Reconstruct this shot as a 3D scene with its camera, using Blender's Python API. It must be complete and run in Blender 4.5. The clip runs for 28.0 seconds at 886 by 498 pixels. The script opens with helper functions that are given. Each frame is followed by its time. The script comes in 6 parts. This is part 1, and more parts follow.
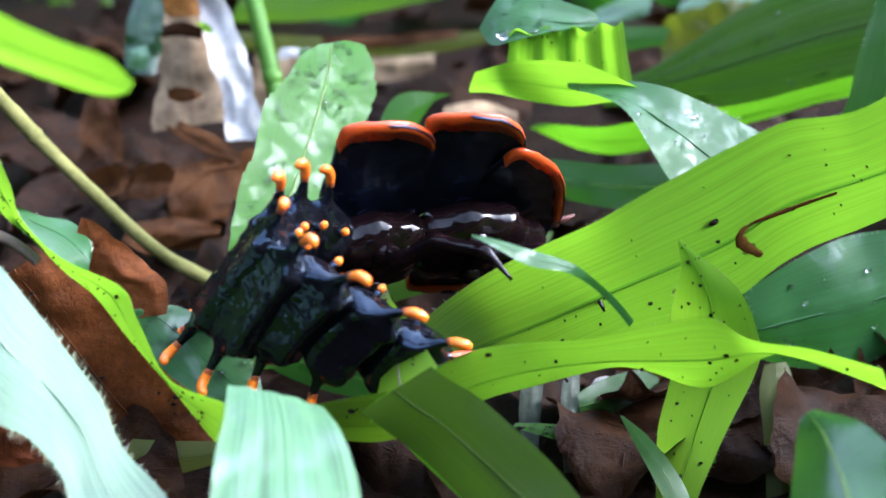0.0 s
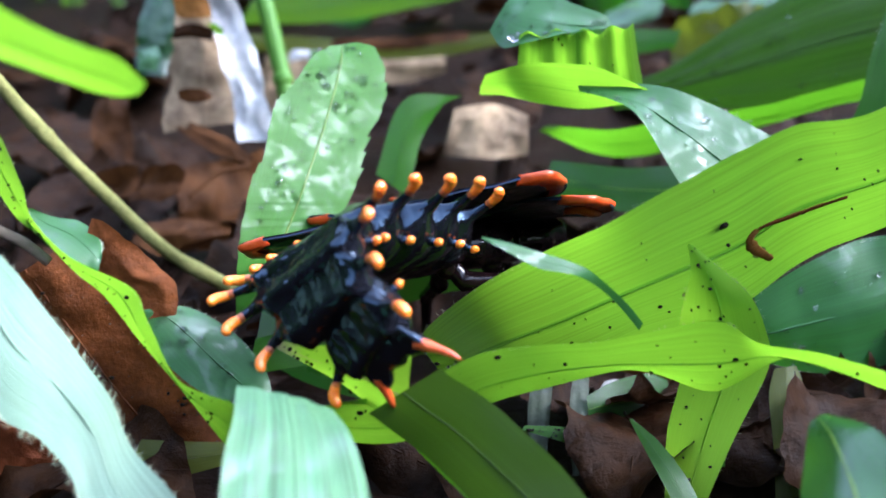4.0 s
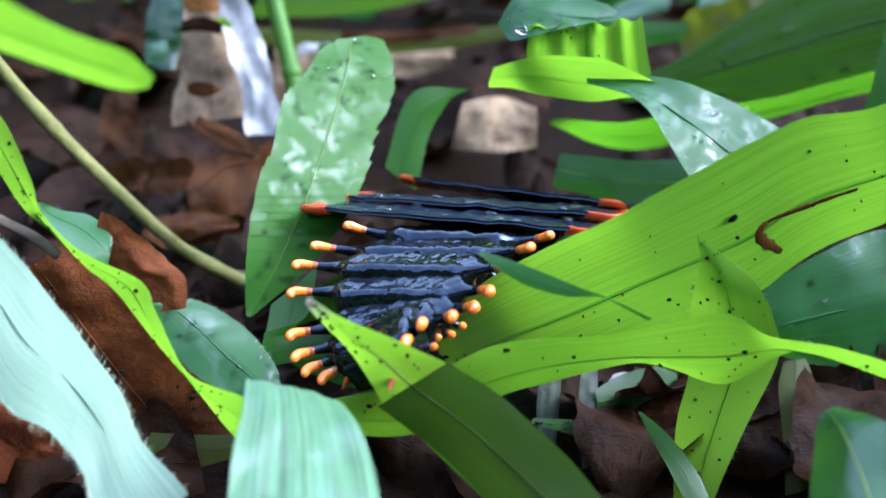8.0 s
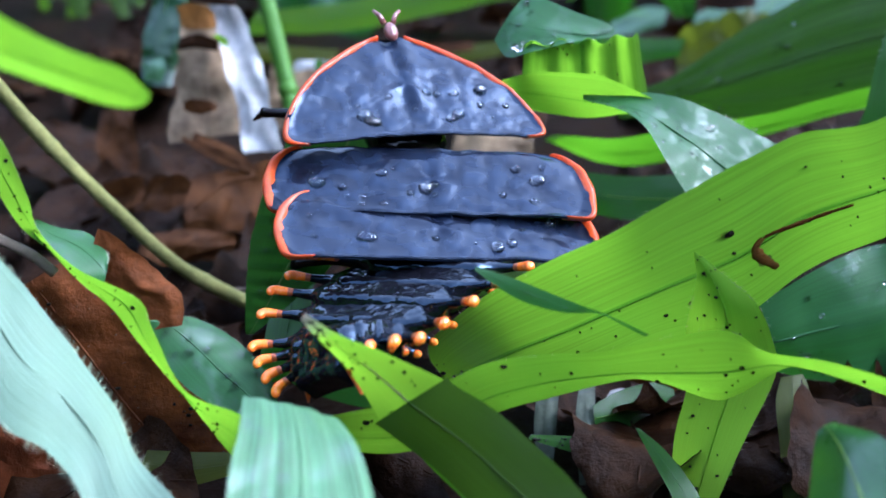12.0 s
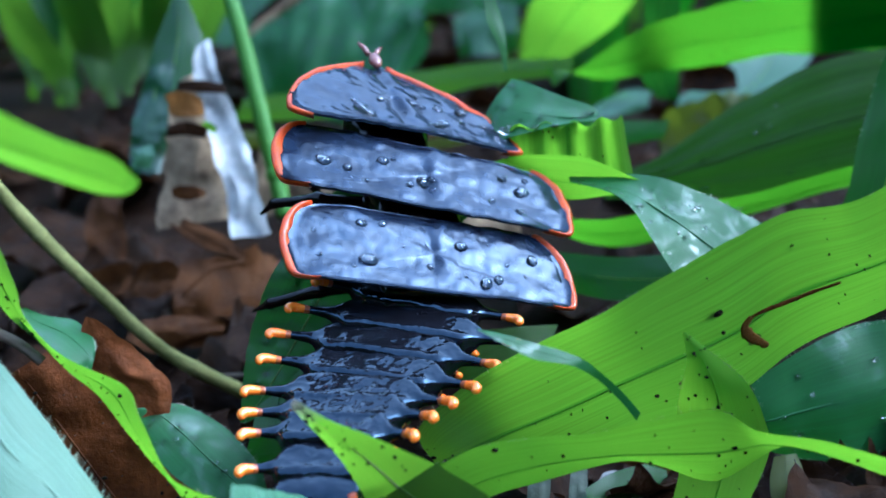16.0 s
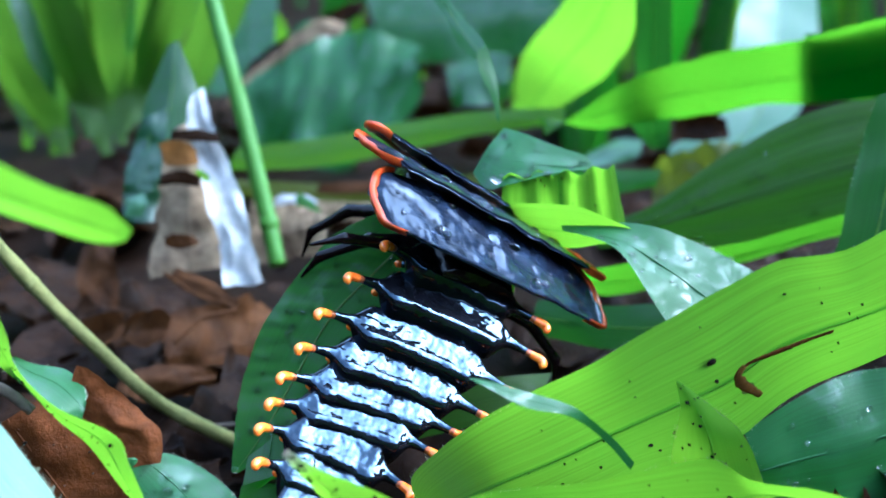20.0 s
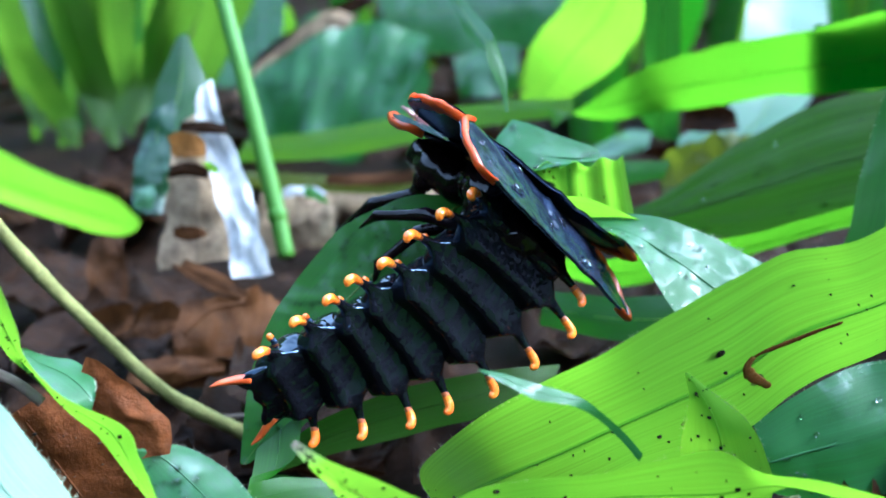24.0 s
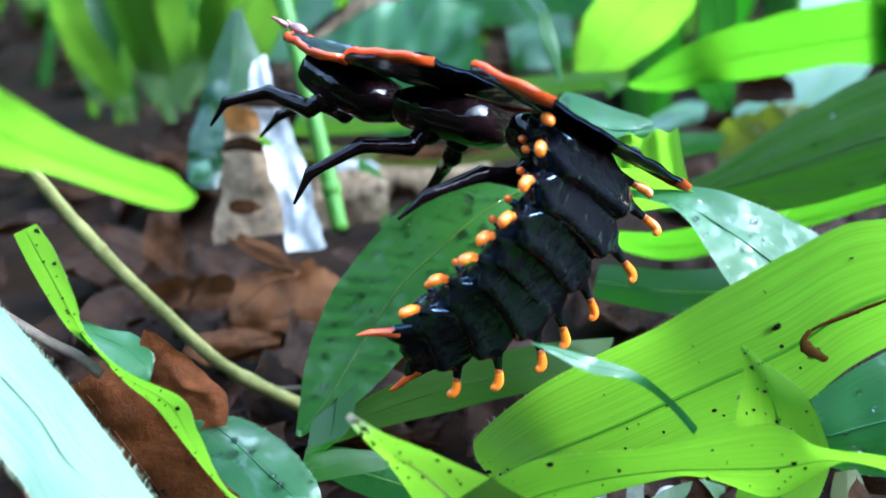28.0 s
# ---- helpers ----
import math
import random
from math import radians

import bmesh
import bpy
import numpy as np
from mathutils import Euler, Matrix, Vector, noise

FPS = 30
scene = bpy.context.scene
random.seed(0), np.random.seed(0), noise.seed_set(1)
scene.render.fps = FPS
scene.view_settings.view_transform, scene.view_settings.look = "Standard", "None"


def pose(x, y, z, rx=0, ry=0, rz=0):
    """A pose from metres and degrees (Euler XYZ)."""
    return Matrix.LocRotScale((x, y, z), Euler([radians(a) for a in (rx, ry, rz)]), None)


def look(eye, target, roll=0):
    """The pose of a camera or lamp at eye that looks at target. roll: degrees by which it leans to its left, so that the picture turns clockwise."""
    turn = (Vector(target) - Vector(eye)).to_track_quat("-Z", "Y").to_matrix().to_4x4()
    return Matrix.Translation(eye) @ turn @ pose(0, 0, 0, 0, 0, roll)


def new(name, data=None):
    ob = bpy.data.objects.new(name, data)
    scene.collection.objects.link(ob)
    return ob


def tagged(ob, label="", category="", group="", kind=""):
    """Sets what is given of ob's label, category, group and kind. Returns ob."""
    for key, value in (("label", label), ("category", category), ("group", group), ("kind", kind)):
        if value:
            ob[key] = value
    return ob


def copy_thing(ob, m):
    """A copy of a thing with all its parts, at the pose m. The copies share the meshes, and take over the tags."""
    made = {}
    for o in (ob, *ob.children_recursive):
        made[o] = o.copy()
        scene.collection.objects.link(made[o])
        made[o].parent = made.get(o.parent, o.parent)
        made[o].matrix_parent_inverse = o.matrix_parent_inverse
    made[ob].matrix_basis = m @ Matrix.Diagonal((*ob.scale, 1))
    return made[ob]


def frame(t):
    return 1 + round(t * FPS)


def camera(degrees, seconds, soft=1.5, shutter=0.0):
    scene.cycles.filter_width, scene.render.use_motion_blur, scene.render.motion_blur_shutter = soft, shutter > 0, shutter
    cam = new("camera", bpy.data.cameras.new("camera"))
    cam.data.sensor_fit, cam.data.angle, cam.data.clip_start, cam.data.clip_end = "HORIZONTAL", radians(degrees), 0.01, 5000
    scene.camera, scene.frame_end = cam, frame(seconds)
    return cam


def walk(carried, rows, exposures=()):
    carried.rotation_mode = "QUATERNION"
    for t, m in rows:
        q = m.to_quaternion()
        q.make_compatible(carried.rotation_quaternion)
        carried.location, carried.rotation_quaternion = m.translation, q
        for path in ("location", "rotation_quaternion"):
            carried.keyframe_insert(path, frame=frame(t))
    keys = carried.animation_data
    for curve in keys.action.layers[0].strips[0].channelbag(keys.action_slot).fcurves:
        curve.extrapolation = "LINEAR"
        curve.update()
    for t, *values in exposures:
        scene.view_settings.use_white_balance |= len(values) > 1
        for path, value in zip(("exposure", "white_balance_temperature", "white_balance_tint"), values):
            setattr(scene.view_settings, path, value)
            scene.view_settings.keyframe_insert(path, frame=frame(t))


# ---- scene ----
cam = camera(40.0, 28.0, soft=1.6)
# a close-up lens: sharp at the larva, soft behind it
cam.data.dof.use_dof = True
cam.data.dof.focus_distance = 0.073
cam.data.dof.aperture_fstop = 46.0
PATH = [
    (0.0, pose(0, 0, 0.045, 66.72, 0.28, -0.56)),
    (0.5, pose(0, 0, 0.045, 66.76, 0.20, -0.49)),
    (1.0, pose(0, 0, 0.045, 66.87, 0.07, -0.41)),
    (1.5, pose(0, 0, 0.045, 66.86, 0.17, -0.33)),
    (2.0, pose(0, 0, 0.045, 66.78, 0.22, -0.21)),
    (2.5, pose(0, 0, 0.045, 66.95, 0.15, -0.22)),
    (3.0, pose(0, 0, 0.045, 66.90, 0.24, -0.11)),
    (3.5, pose(0, 0, 0.045, 66.82, 0.23, -0.07)),
    (5.5, pose(0, 0, 0.045, 66.89, 0.22, 0.05)),
    (6.0, pose(0, 0, 0.045, 66.95, 0.36, 0.05)),
    (6.5, pose(0, 0, 0.045, 66.99, 0.45, 0.07)),
    (7.0, pose(0, 0, 0.045, 66.80, 0.37, 0.18)),
    (7.5, pose(0, 0, 0.045, 66.64, 0.44, 0.26)),
    (8.0, pose(0, 0, 0.045, 66.50, 0.46, 0.30)),
    (8.5, pose(0, 0, 0.045, 66.43, 0.41, 0.36)),
    (9.0, pose(0, 0, 0.045, 66.43, 0.51, 0.41)),
    (9.5, pose(0, 0, 0.045, 66.55, 0.54, 0.34)),
    (10.0, pose(0, 0, 0.045, 66.49, 0.44, 0.40)),
    (10.5, pose(0, 0, 0.045, 66.38, 0.55, 0.43)),
    (11.0, pose(0, 0, 0.045, 66.36, 0.52, 0.44)),
    (11.5, pose(0, 0, 0.045, 66.62, 0.51, 0.31)),
    (12.0, pose(0, 0, 0.045, 67.27, 0.52, 0.11)),
    (12.5, pose(0, 0, 0.045, 68.31, 0.48, -0.25)),
    (13.0, pose(0, 0, 0.045, 68.92, 0.57, -0.47)),
    (13.5, pose(0, 0, 0.045, 69.18, 0.54, -0.51)),
    (15.5, pose(0, 0, 0.045, 70.91, 0.83, -0.75)),
    (16.0, pose(0, 0, 0.045, 71.16, 1.02, -0.65)),
    (16.5, pose(0, 0, 0.045, 71.17, 0.92, -0.62)),
    (17.0, pose(0, 0, 0.045, 71.10, 0.96, -0.53)),
    (17.5, pose(0, 0, 0.045, 71.29, 0.93, -0.59)),
    (18.0, pose(0, 0, 0.045, 71.97, 1.05, -0.75)),
    (18.5, pose(0, 0, 0.045, 72.43, 1.03, -0.80)),
    (19.0, pose(0, 0, 0.045, 72.81, 0.98, -0.84)),
    (19.5, pose(0, 0, 0.045, 73.11, 1.00, -0.95)),
    (20.0, pose(0, 0, 0.045, 73.44, 0.91, -0.97)),
    (20.5, pose(0, 0, 0.045, 73.53, 0.98, -0.96)),
    (21.0, pose(0, 0, 0.045, 73.59, 0.99, -0.84)),
    (21.5, pose(0, 0, 0.045, 73.50, 0.99, -0.78)),
    (23.5, pose(0, 0, 0.045, 73.19, 1.03, -0.65)),
    (24.0, pose(0, 0, 0.045, 73.05, 1.06, -0.60)),
    (24.5, pose(0, 0, 0.045, 72.98, 1.10, -0.43)),
    (25.0, pose(0, 0, 0.045, 72.93, 1.14, -0.38)),
    (25.5, pose(0, 0, 0.045, 72.71, 1.29, -0.14)),
    (26.0, pose(0, 0, 0.045, 72.66, 1.35, 0.17)),
    (26.5, pose(0, 0, 0.045, 72.35, 1.54, 0.78)),
    (27.0, pose(0, 0, 0.045, 71.83, 1.72, 1.28)),
    (27.5, pose(0, 0, 0.045, 71.51, 1.85, 1.61)),
    (28.0, pose(0, 0, 0.045, 71.85, 1.96, 1.74)),
]
# the camera's own white balance drifts cooler when it tilts up
walk(cam, PATH, exposures=[(0.0, 3.55, 5330, 15), (8.0, 3.25, 5000, 15), (11.5, 3.05, 4900, 15), (13.5, 3.05, 4750, 11), (16.0, 2.78, 4440, 3), (18.0, 3.08, 4490, 3), (20.0, 3.36, 4550, 3), (28.0, 3.76, 4780, 3)])

# ---- light ----
world = bpy.data.worlds.new("sky")
scene.world = world
world.use_nodes = True
wn = world.node_tree.nodes
sky = wn.new("ShaderNodeTexSky")
sky.sky_type, sky.sun_disc = "NISHITA", False
sky.sun_elevation, sky.sun_rotation = radians(36), radians(88)
sky.air_density, sky.dust_density = 1.2, 4.0
thin_cloud = wn.new("ShaderNodeHueSaturation")
thin_cloud.inputs["Saturation"].default_value = 0.5
world.node_tree.links.new(sky.outputs["Color"], thin_cloud.inputs["Color"])
world.node_tree.links.new(thin_cloud.outputs["Color"], wn["Background"].inputs["Color"])
wn["Background"].inputs["Strength"].default_value = 0.15
sun = new("sun", bpy.data.lights.new("sun", "SUN"))
sun.data.energy, sun.data.angle, sun.data.color = 0.66, radians(58), (1.0, 0.98, 0.95)
sun.matrix_world = look((1.94, 0.07, 1.41), (0, 0, 0))

# ---- materials ----
MM = 0.001


def material(name):
    m = bpy.data.materials.new(name)
    m.use_nodes = True
    nt = m.node_tree
    return m, nt, nt.nodes, nt.links, nt.nodes["Principled BSDF"]


def noise_node(nt, vec, scale, detail=4.0, rough=0.6):
    n = nt.nodes.new("ShaderNodeTexNoise")
    n.inputs["Scale"].default_value, n.inputs["Detail"].default_value, n.inputs["Roughness"].default_value = scale, detail, rough
    nt.links.new(vec, n.inputs["Vector"])
    return n.outputs["Fac"]


def ramp(nt, fac, stops):
    r = nt.nodes.new("ShaderNodeValToRGB")
    while len(r.color_ramp.elements) < len(stops):
        r.color_ramp.elements.new(0.5)
    for e, (p, c) in zip(r.color_ramp.elements, stops):
        e.position, e.color = p, (*c, 1)
    nt.links.new(fac, r.inputs["Fac"])
    return r.outputs["Color"]


def mixed(nt, fac, a, b, mode="MIX"):
    n = nt.nodes.new("ShaderNodeMix")
    n.data_type, n.blend_type = "RGBA", mode
    for sock, v in (("Factor", fac), ("A", a), ("B", b)):
        i = [s for s in n.inputs if s.name == sock and (s.type == "RGBA" or sock == "Factor" and s.type == "VALUE")][0]
        if isinstance(v, (int, float)):
            i.default_value = v
        elif isinstance(v, tuple):
            i.default_value = (*v, 1)
        else:
            nt.links.new(v, i)
    return [s for s in n.outputs if s.type == "RGBA"][0]


def calc(nt, op, a, b=0.0):
    n = nt.nodes.new("ShaderNodeMath")
    n.operation = op
    for k, v in enumerate((a, b)):
        if isinstance(v, (int, float)):
            n.inputs[k].default_value = v
        else:
            nt.links.new(v, n.inputs[k])
    return n.outputs[0]


def leaf_material(name, base, through_light, gloss=0.35, veins=0.35, sheer=0.5, coat=0.3, spots=0.0, relief=0.25, tip=None, film=0.0, keel=0.0):
    """A living leaf: parallel veins along it, blotches, specks, a wet coat, and light that comes through."""
    m, nt, nodes, links, bsdf = material(name)
    uv = nodes.new("ShaderNodeUVMap")
    sep = nodes.new("ShaderNodeSeparateXYZ")
    links.new(uv.outputs["UV"], sep.inputs[0])
    geo = nodes.new("ShaderNodeNewGeometry")
    u, v = sep.outputs["X"], sep.outputs["Y"]
    stretch = nodes.new("ShaderNodeCombineXYZ")
    links.new(calc(nt, "MULTIPLY", u, 60.0), stretch.inputs["X"])
    links.new(calc(nt, "MULTIPLY", v, 0.7), stretch.inputs["Y"])
    streak = noise_node(nt, stretch.outputs[0], 1.0, 3.0)
    fine = calc(nt, "POWER", calc(nt, "ABSOLUTE", calc(nt, "SINE", calc(nt, "MULTIPLY", u, 44.0))), 6.0)
    blotch = noise_node(nt, geo.outputs["Position"], 140.0, 5.0)
    grain = noise_node(nt, geo.outputs["Position"], 2200.0, 2.0)
    vein = calc(nt, "ADD", calc(nt, "MULTIPLY", streak, 0.97), calc(nt, "MULTIPLY", fine, 0.03))

    def tone(c):
        lo = tuple(x * (1 - veins) for x in c)
        hi = tuple(min(1, x * (1 + veins * 0.8)) for x in c)
        col = ramp(nt, vein, [(0.25, lo), (0.7, hi)])
        col = mixed(nt, calc(nt, "MULTIPLY", blotch, 0.6), col, tuple(x * f for x, f in zip(c, (1.25, 1.0, 0.6))))
        if keel:
            band = calc(nt, "MULTIPLY", calc(nt, "LESS_THAN", calc(nt, "ABSOLUTE", calc(nt, "SUBTRACT", u, 0.5)), calc(nt, "ADD", 0.009, calc(nt, "MULTIPLY", streak, 0.018))), keel)
            col = mixed(nt, band, col, tuple(x * f for x, f in zip(c, (0.45, 0.62, 0.5))))
        if tip:
            end = ramp(nt, v, [(0.0, (1, 1, 1)), (tip[0], (0, 0, 0))])
            bw = nodes.new("ShaderNodeRGBToBW")
            links.new(end, bw.inputs[0])
            col = mixed(nt, bw.outputs[0], col, tip[1])
        if spots:
            vor = nodes.new("ShaderNodeTexVoronoi")
            vor.inputs["Scale"].default_value = 330.0
            links.new(geo.outputs["Position"], vor.inputs["Vector"])
            few = noise_node(nt, geo.outputs["Position"], 260.0, 2.0)
            mark = calc(nt, "LESS_THAN", vor.outputs["Distance"], calc(nt, "MULTIPLY", calc(nt, "SUBTRACT", few, 0.52), 1.5 * spots))
            col = mixed(nt, calc(nt, "MULTIPLY", mark, 0.85), col, (0.03, 0.025, 0.01))
        return col

    links.new(tone(base), bsdf.inputs["Base Color"])
    bsdf.inputs["Roughness"].default_value = gloss
    rough = calc(nt, "ADD", calc(nt, "MULTIPLY", blotch, 0.3), gloss - 0.15)
    links.new(rough, bsdf.inputs["Roughness"])
    wet = noise_node(nt, geo.outputs["Position"], 420.0, 3.0)
    patch = ramp(nt, wet, [(0.42, (coat * 0.2,) * 3), (0.54, (coat,) * 3)])
    shine = nodes.new("ShaderNodeRGBToBW")
    links.new(patch, shine.inputs[0])
    links.new(shine.outputs[0], bsdf.inputs["Coat Weight"])
    bsdf.inputs["Coat Roughness"].default_value = 0.1
    if film:
        # a broken film of water: smooth where it lies, dull between
        mask = ramp(nt, noise_node(nt, geo.outputs["Position"], 620.0, 6.0, 0.75), [(0.5, (0, 0, 0)), (0.7, (1, 1, 1))])
        wetness = nodes.new("ShaderNodeRGBToBW")
        links.new(mask, wetness.inputs[0])
        links.new(calc(nt, "MULTIPLY", wetness.outputs[0], film), bsdf.inputs["Coat Weight"])
        bsdf.inputs["Coat IOR"].default_value, bsdf.inputs["Coat Roughness"].default_value = 1.95, 0.08
        bsdf.inputs["Specular IOR Level"].default_value = 0.25
    bump = nodes.new("ShaderNodeBump")
    bump.inputs["Strength"].default_value, bump.inputs["Distance"].default_value = relief, 0.0003
    links.new(calc(nt, "ADD", vein, calc(nt, "ADD", calc(nt, "MULTIPLY", grain, 0.25), calc(nt, "MULTIPLY", blotch, 0.6))), bump.inputs["Height"])
    links.new(bump.outputs[0], bsdf.inputs["Normal"])
    links.new(bump.outputs[0], bsdf.inputs["Coat Normal"])
    tr = nodes.new("ShaderNodeBsdfTranslucent")
    links.new(tone(through_light), tr.inputs["Color"])
    mix = nodes.new("ShaderNodeMixShader")
    mix.inputs[0].default_value = sheer
    links.new(bsdf.outputs[0], mix.inputs[1])
    links.new(tr.outputs[0], mix.inputs[2])
    links.new(mix.outputs[0], nodes["Material Output"].inputs["Surface"])
    return m


def dead_material(name, dark, light, sheer=0.15, gloss=0.5, blotch=260.0):
    m, nt, nodes, links, bsdf = material(name)
    geo = nodes.new("ShaderNodeNewGeometry")
    pos = geo.outputs["Position"]
    big, small = noise_node(nt, pos, blotch, 8.0, 0.72), noise_node(nt, pos, 1900.0, 4.0, 0.7)
    col = ramp(nt, big, [(0.3, dark), (0.72, light)])
    col = mixed(nt, calc(nt, "MULTIPLY", small, 0.6), col, tuple(x * 0.35 for x in dark))
    links.new(col, bsdf.inputs["Base Color"])
    links.new(calc(nt, "ADD", calc(nt, "MULTIPLY", big, 0.4), gloss - 0.2), bsdf.inputs["Roughness"])
    bump = nodes.new("ShaderNodeBump")
    bump.inputs["Strength"].default_value, bump.inputs["Distance"].default_value = 0.8, 0.00045
    links.new(calc(nt, "ADD", big, calc(nt, "MULTIPLY", small, 0.4)), bump.inputs["Height"])
    links.new(bump.outputs[0], bsdf.inputs["Normal"])
    bsdf.inputs["Specular IOR Level"].default_value = 0.06
    tr = nodes.new("ShaderNodeBsdfTranslucent")
    links.new(col, tr.inputs["Color"])
    mix = nodes.new("ShaderNodeMixShader")
    mix.inputs[0].default_value = sheer
    links.new(bsdf.outputs[0], mix.inputs[1])
    links.new(tr.outputs[0], mix.inputs[2])
    links.new(mix.outputs[0], nodes["Material Output"].inputs["Surface"])
    return m


def shell_material(name, dark, light, rough=0.3, coat=0.5, scale=700.0, relief=0.6, weight=0.0, sheen=(1, 1, 1), level=0.35, depth=0.00025, wet=0.0, grit=0.35):
    m, nt, nodes, links, bsdf = material(name)
    tc = nodes.new("ShaderNodeTexCoord")
    pos = tc.outputs["Object"]
    big, small = noise_node(nt, pos, scale, 5.0 if grit else 1.0), noise_node(nt, pos, scale * 5, 3.0)
    links.new(ramp(nt, big, [(0.3, dark), (0.75, light)]), bsdf.inputs["Base Color"])
    links.new(calc(nt, "ADD", calc(nt, "MULTIPLY", small, 0.25 if grit else 0.05), rough - 0.12), bsdf.inputs["Roughness"])
    bsdf.inputs["Coat Weight"].default_value, bsdf.inputs["Coat Roughness"].default_value = coat, 0.12
    if wet:
        # water lies over it in broken patches
        patch = ramp(nt, noise_node(nt, pos, scale * 1.3, 4.0, 0.65), [(0.3, (coat,) * 3), (0.7, (wet,) * 3)])
        shine = nodes.new("ShaderNodeRGBToBW")
        links.new(patch, shine.inputs[0])
        links.new(shine.outputs[0], bsdf.inputs["Coat Weight"])
        bsdf.inputs["Coat IOR"].default_value = 1.75
        bsdf.inputs["Coat Tint"].default_value = (0.8, 0.9, 1.0, 1)
    bsdf.inputs["Specular IOR Level"].default_value = level
    bsdf.inputs["Specular Tint"].default_value = (*sheen, 1)
    bsdf.inputs["Subsurface Weight"].default_value = weight
    bsdf.inputs["Subsurface Radius"].default_value = (0.001, 0.0004, 0.0002)
    bump = nodes.new("ShaderNodeBump")
    bump.inputs["Strength"].default_value, bump.inputs["Distance"].default_value = relief, depth
    links.new(calc(nt, "ADD", big, calc(nt, "MULTIPLY", small, grit)), bump.inputs["Height"])
    links.new(bump.outputs[0], bsdf.inputs["Normal"])
    links.new(bump.outputs[0], bsdf.inputs["Coat Normal"])
    return m


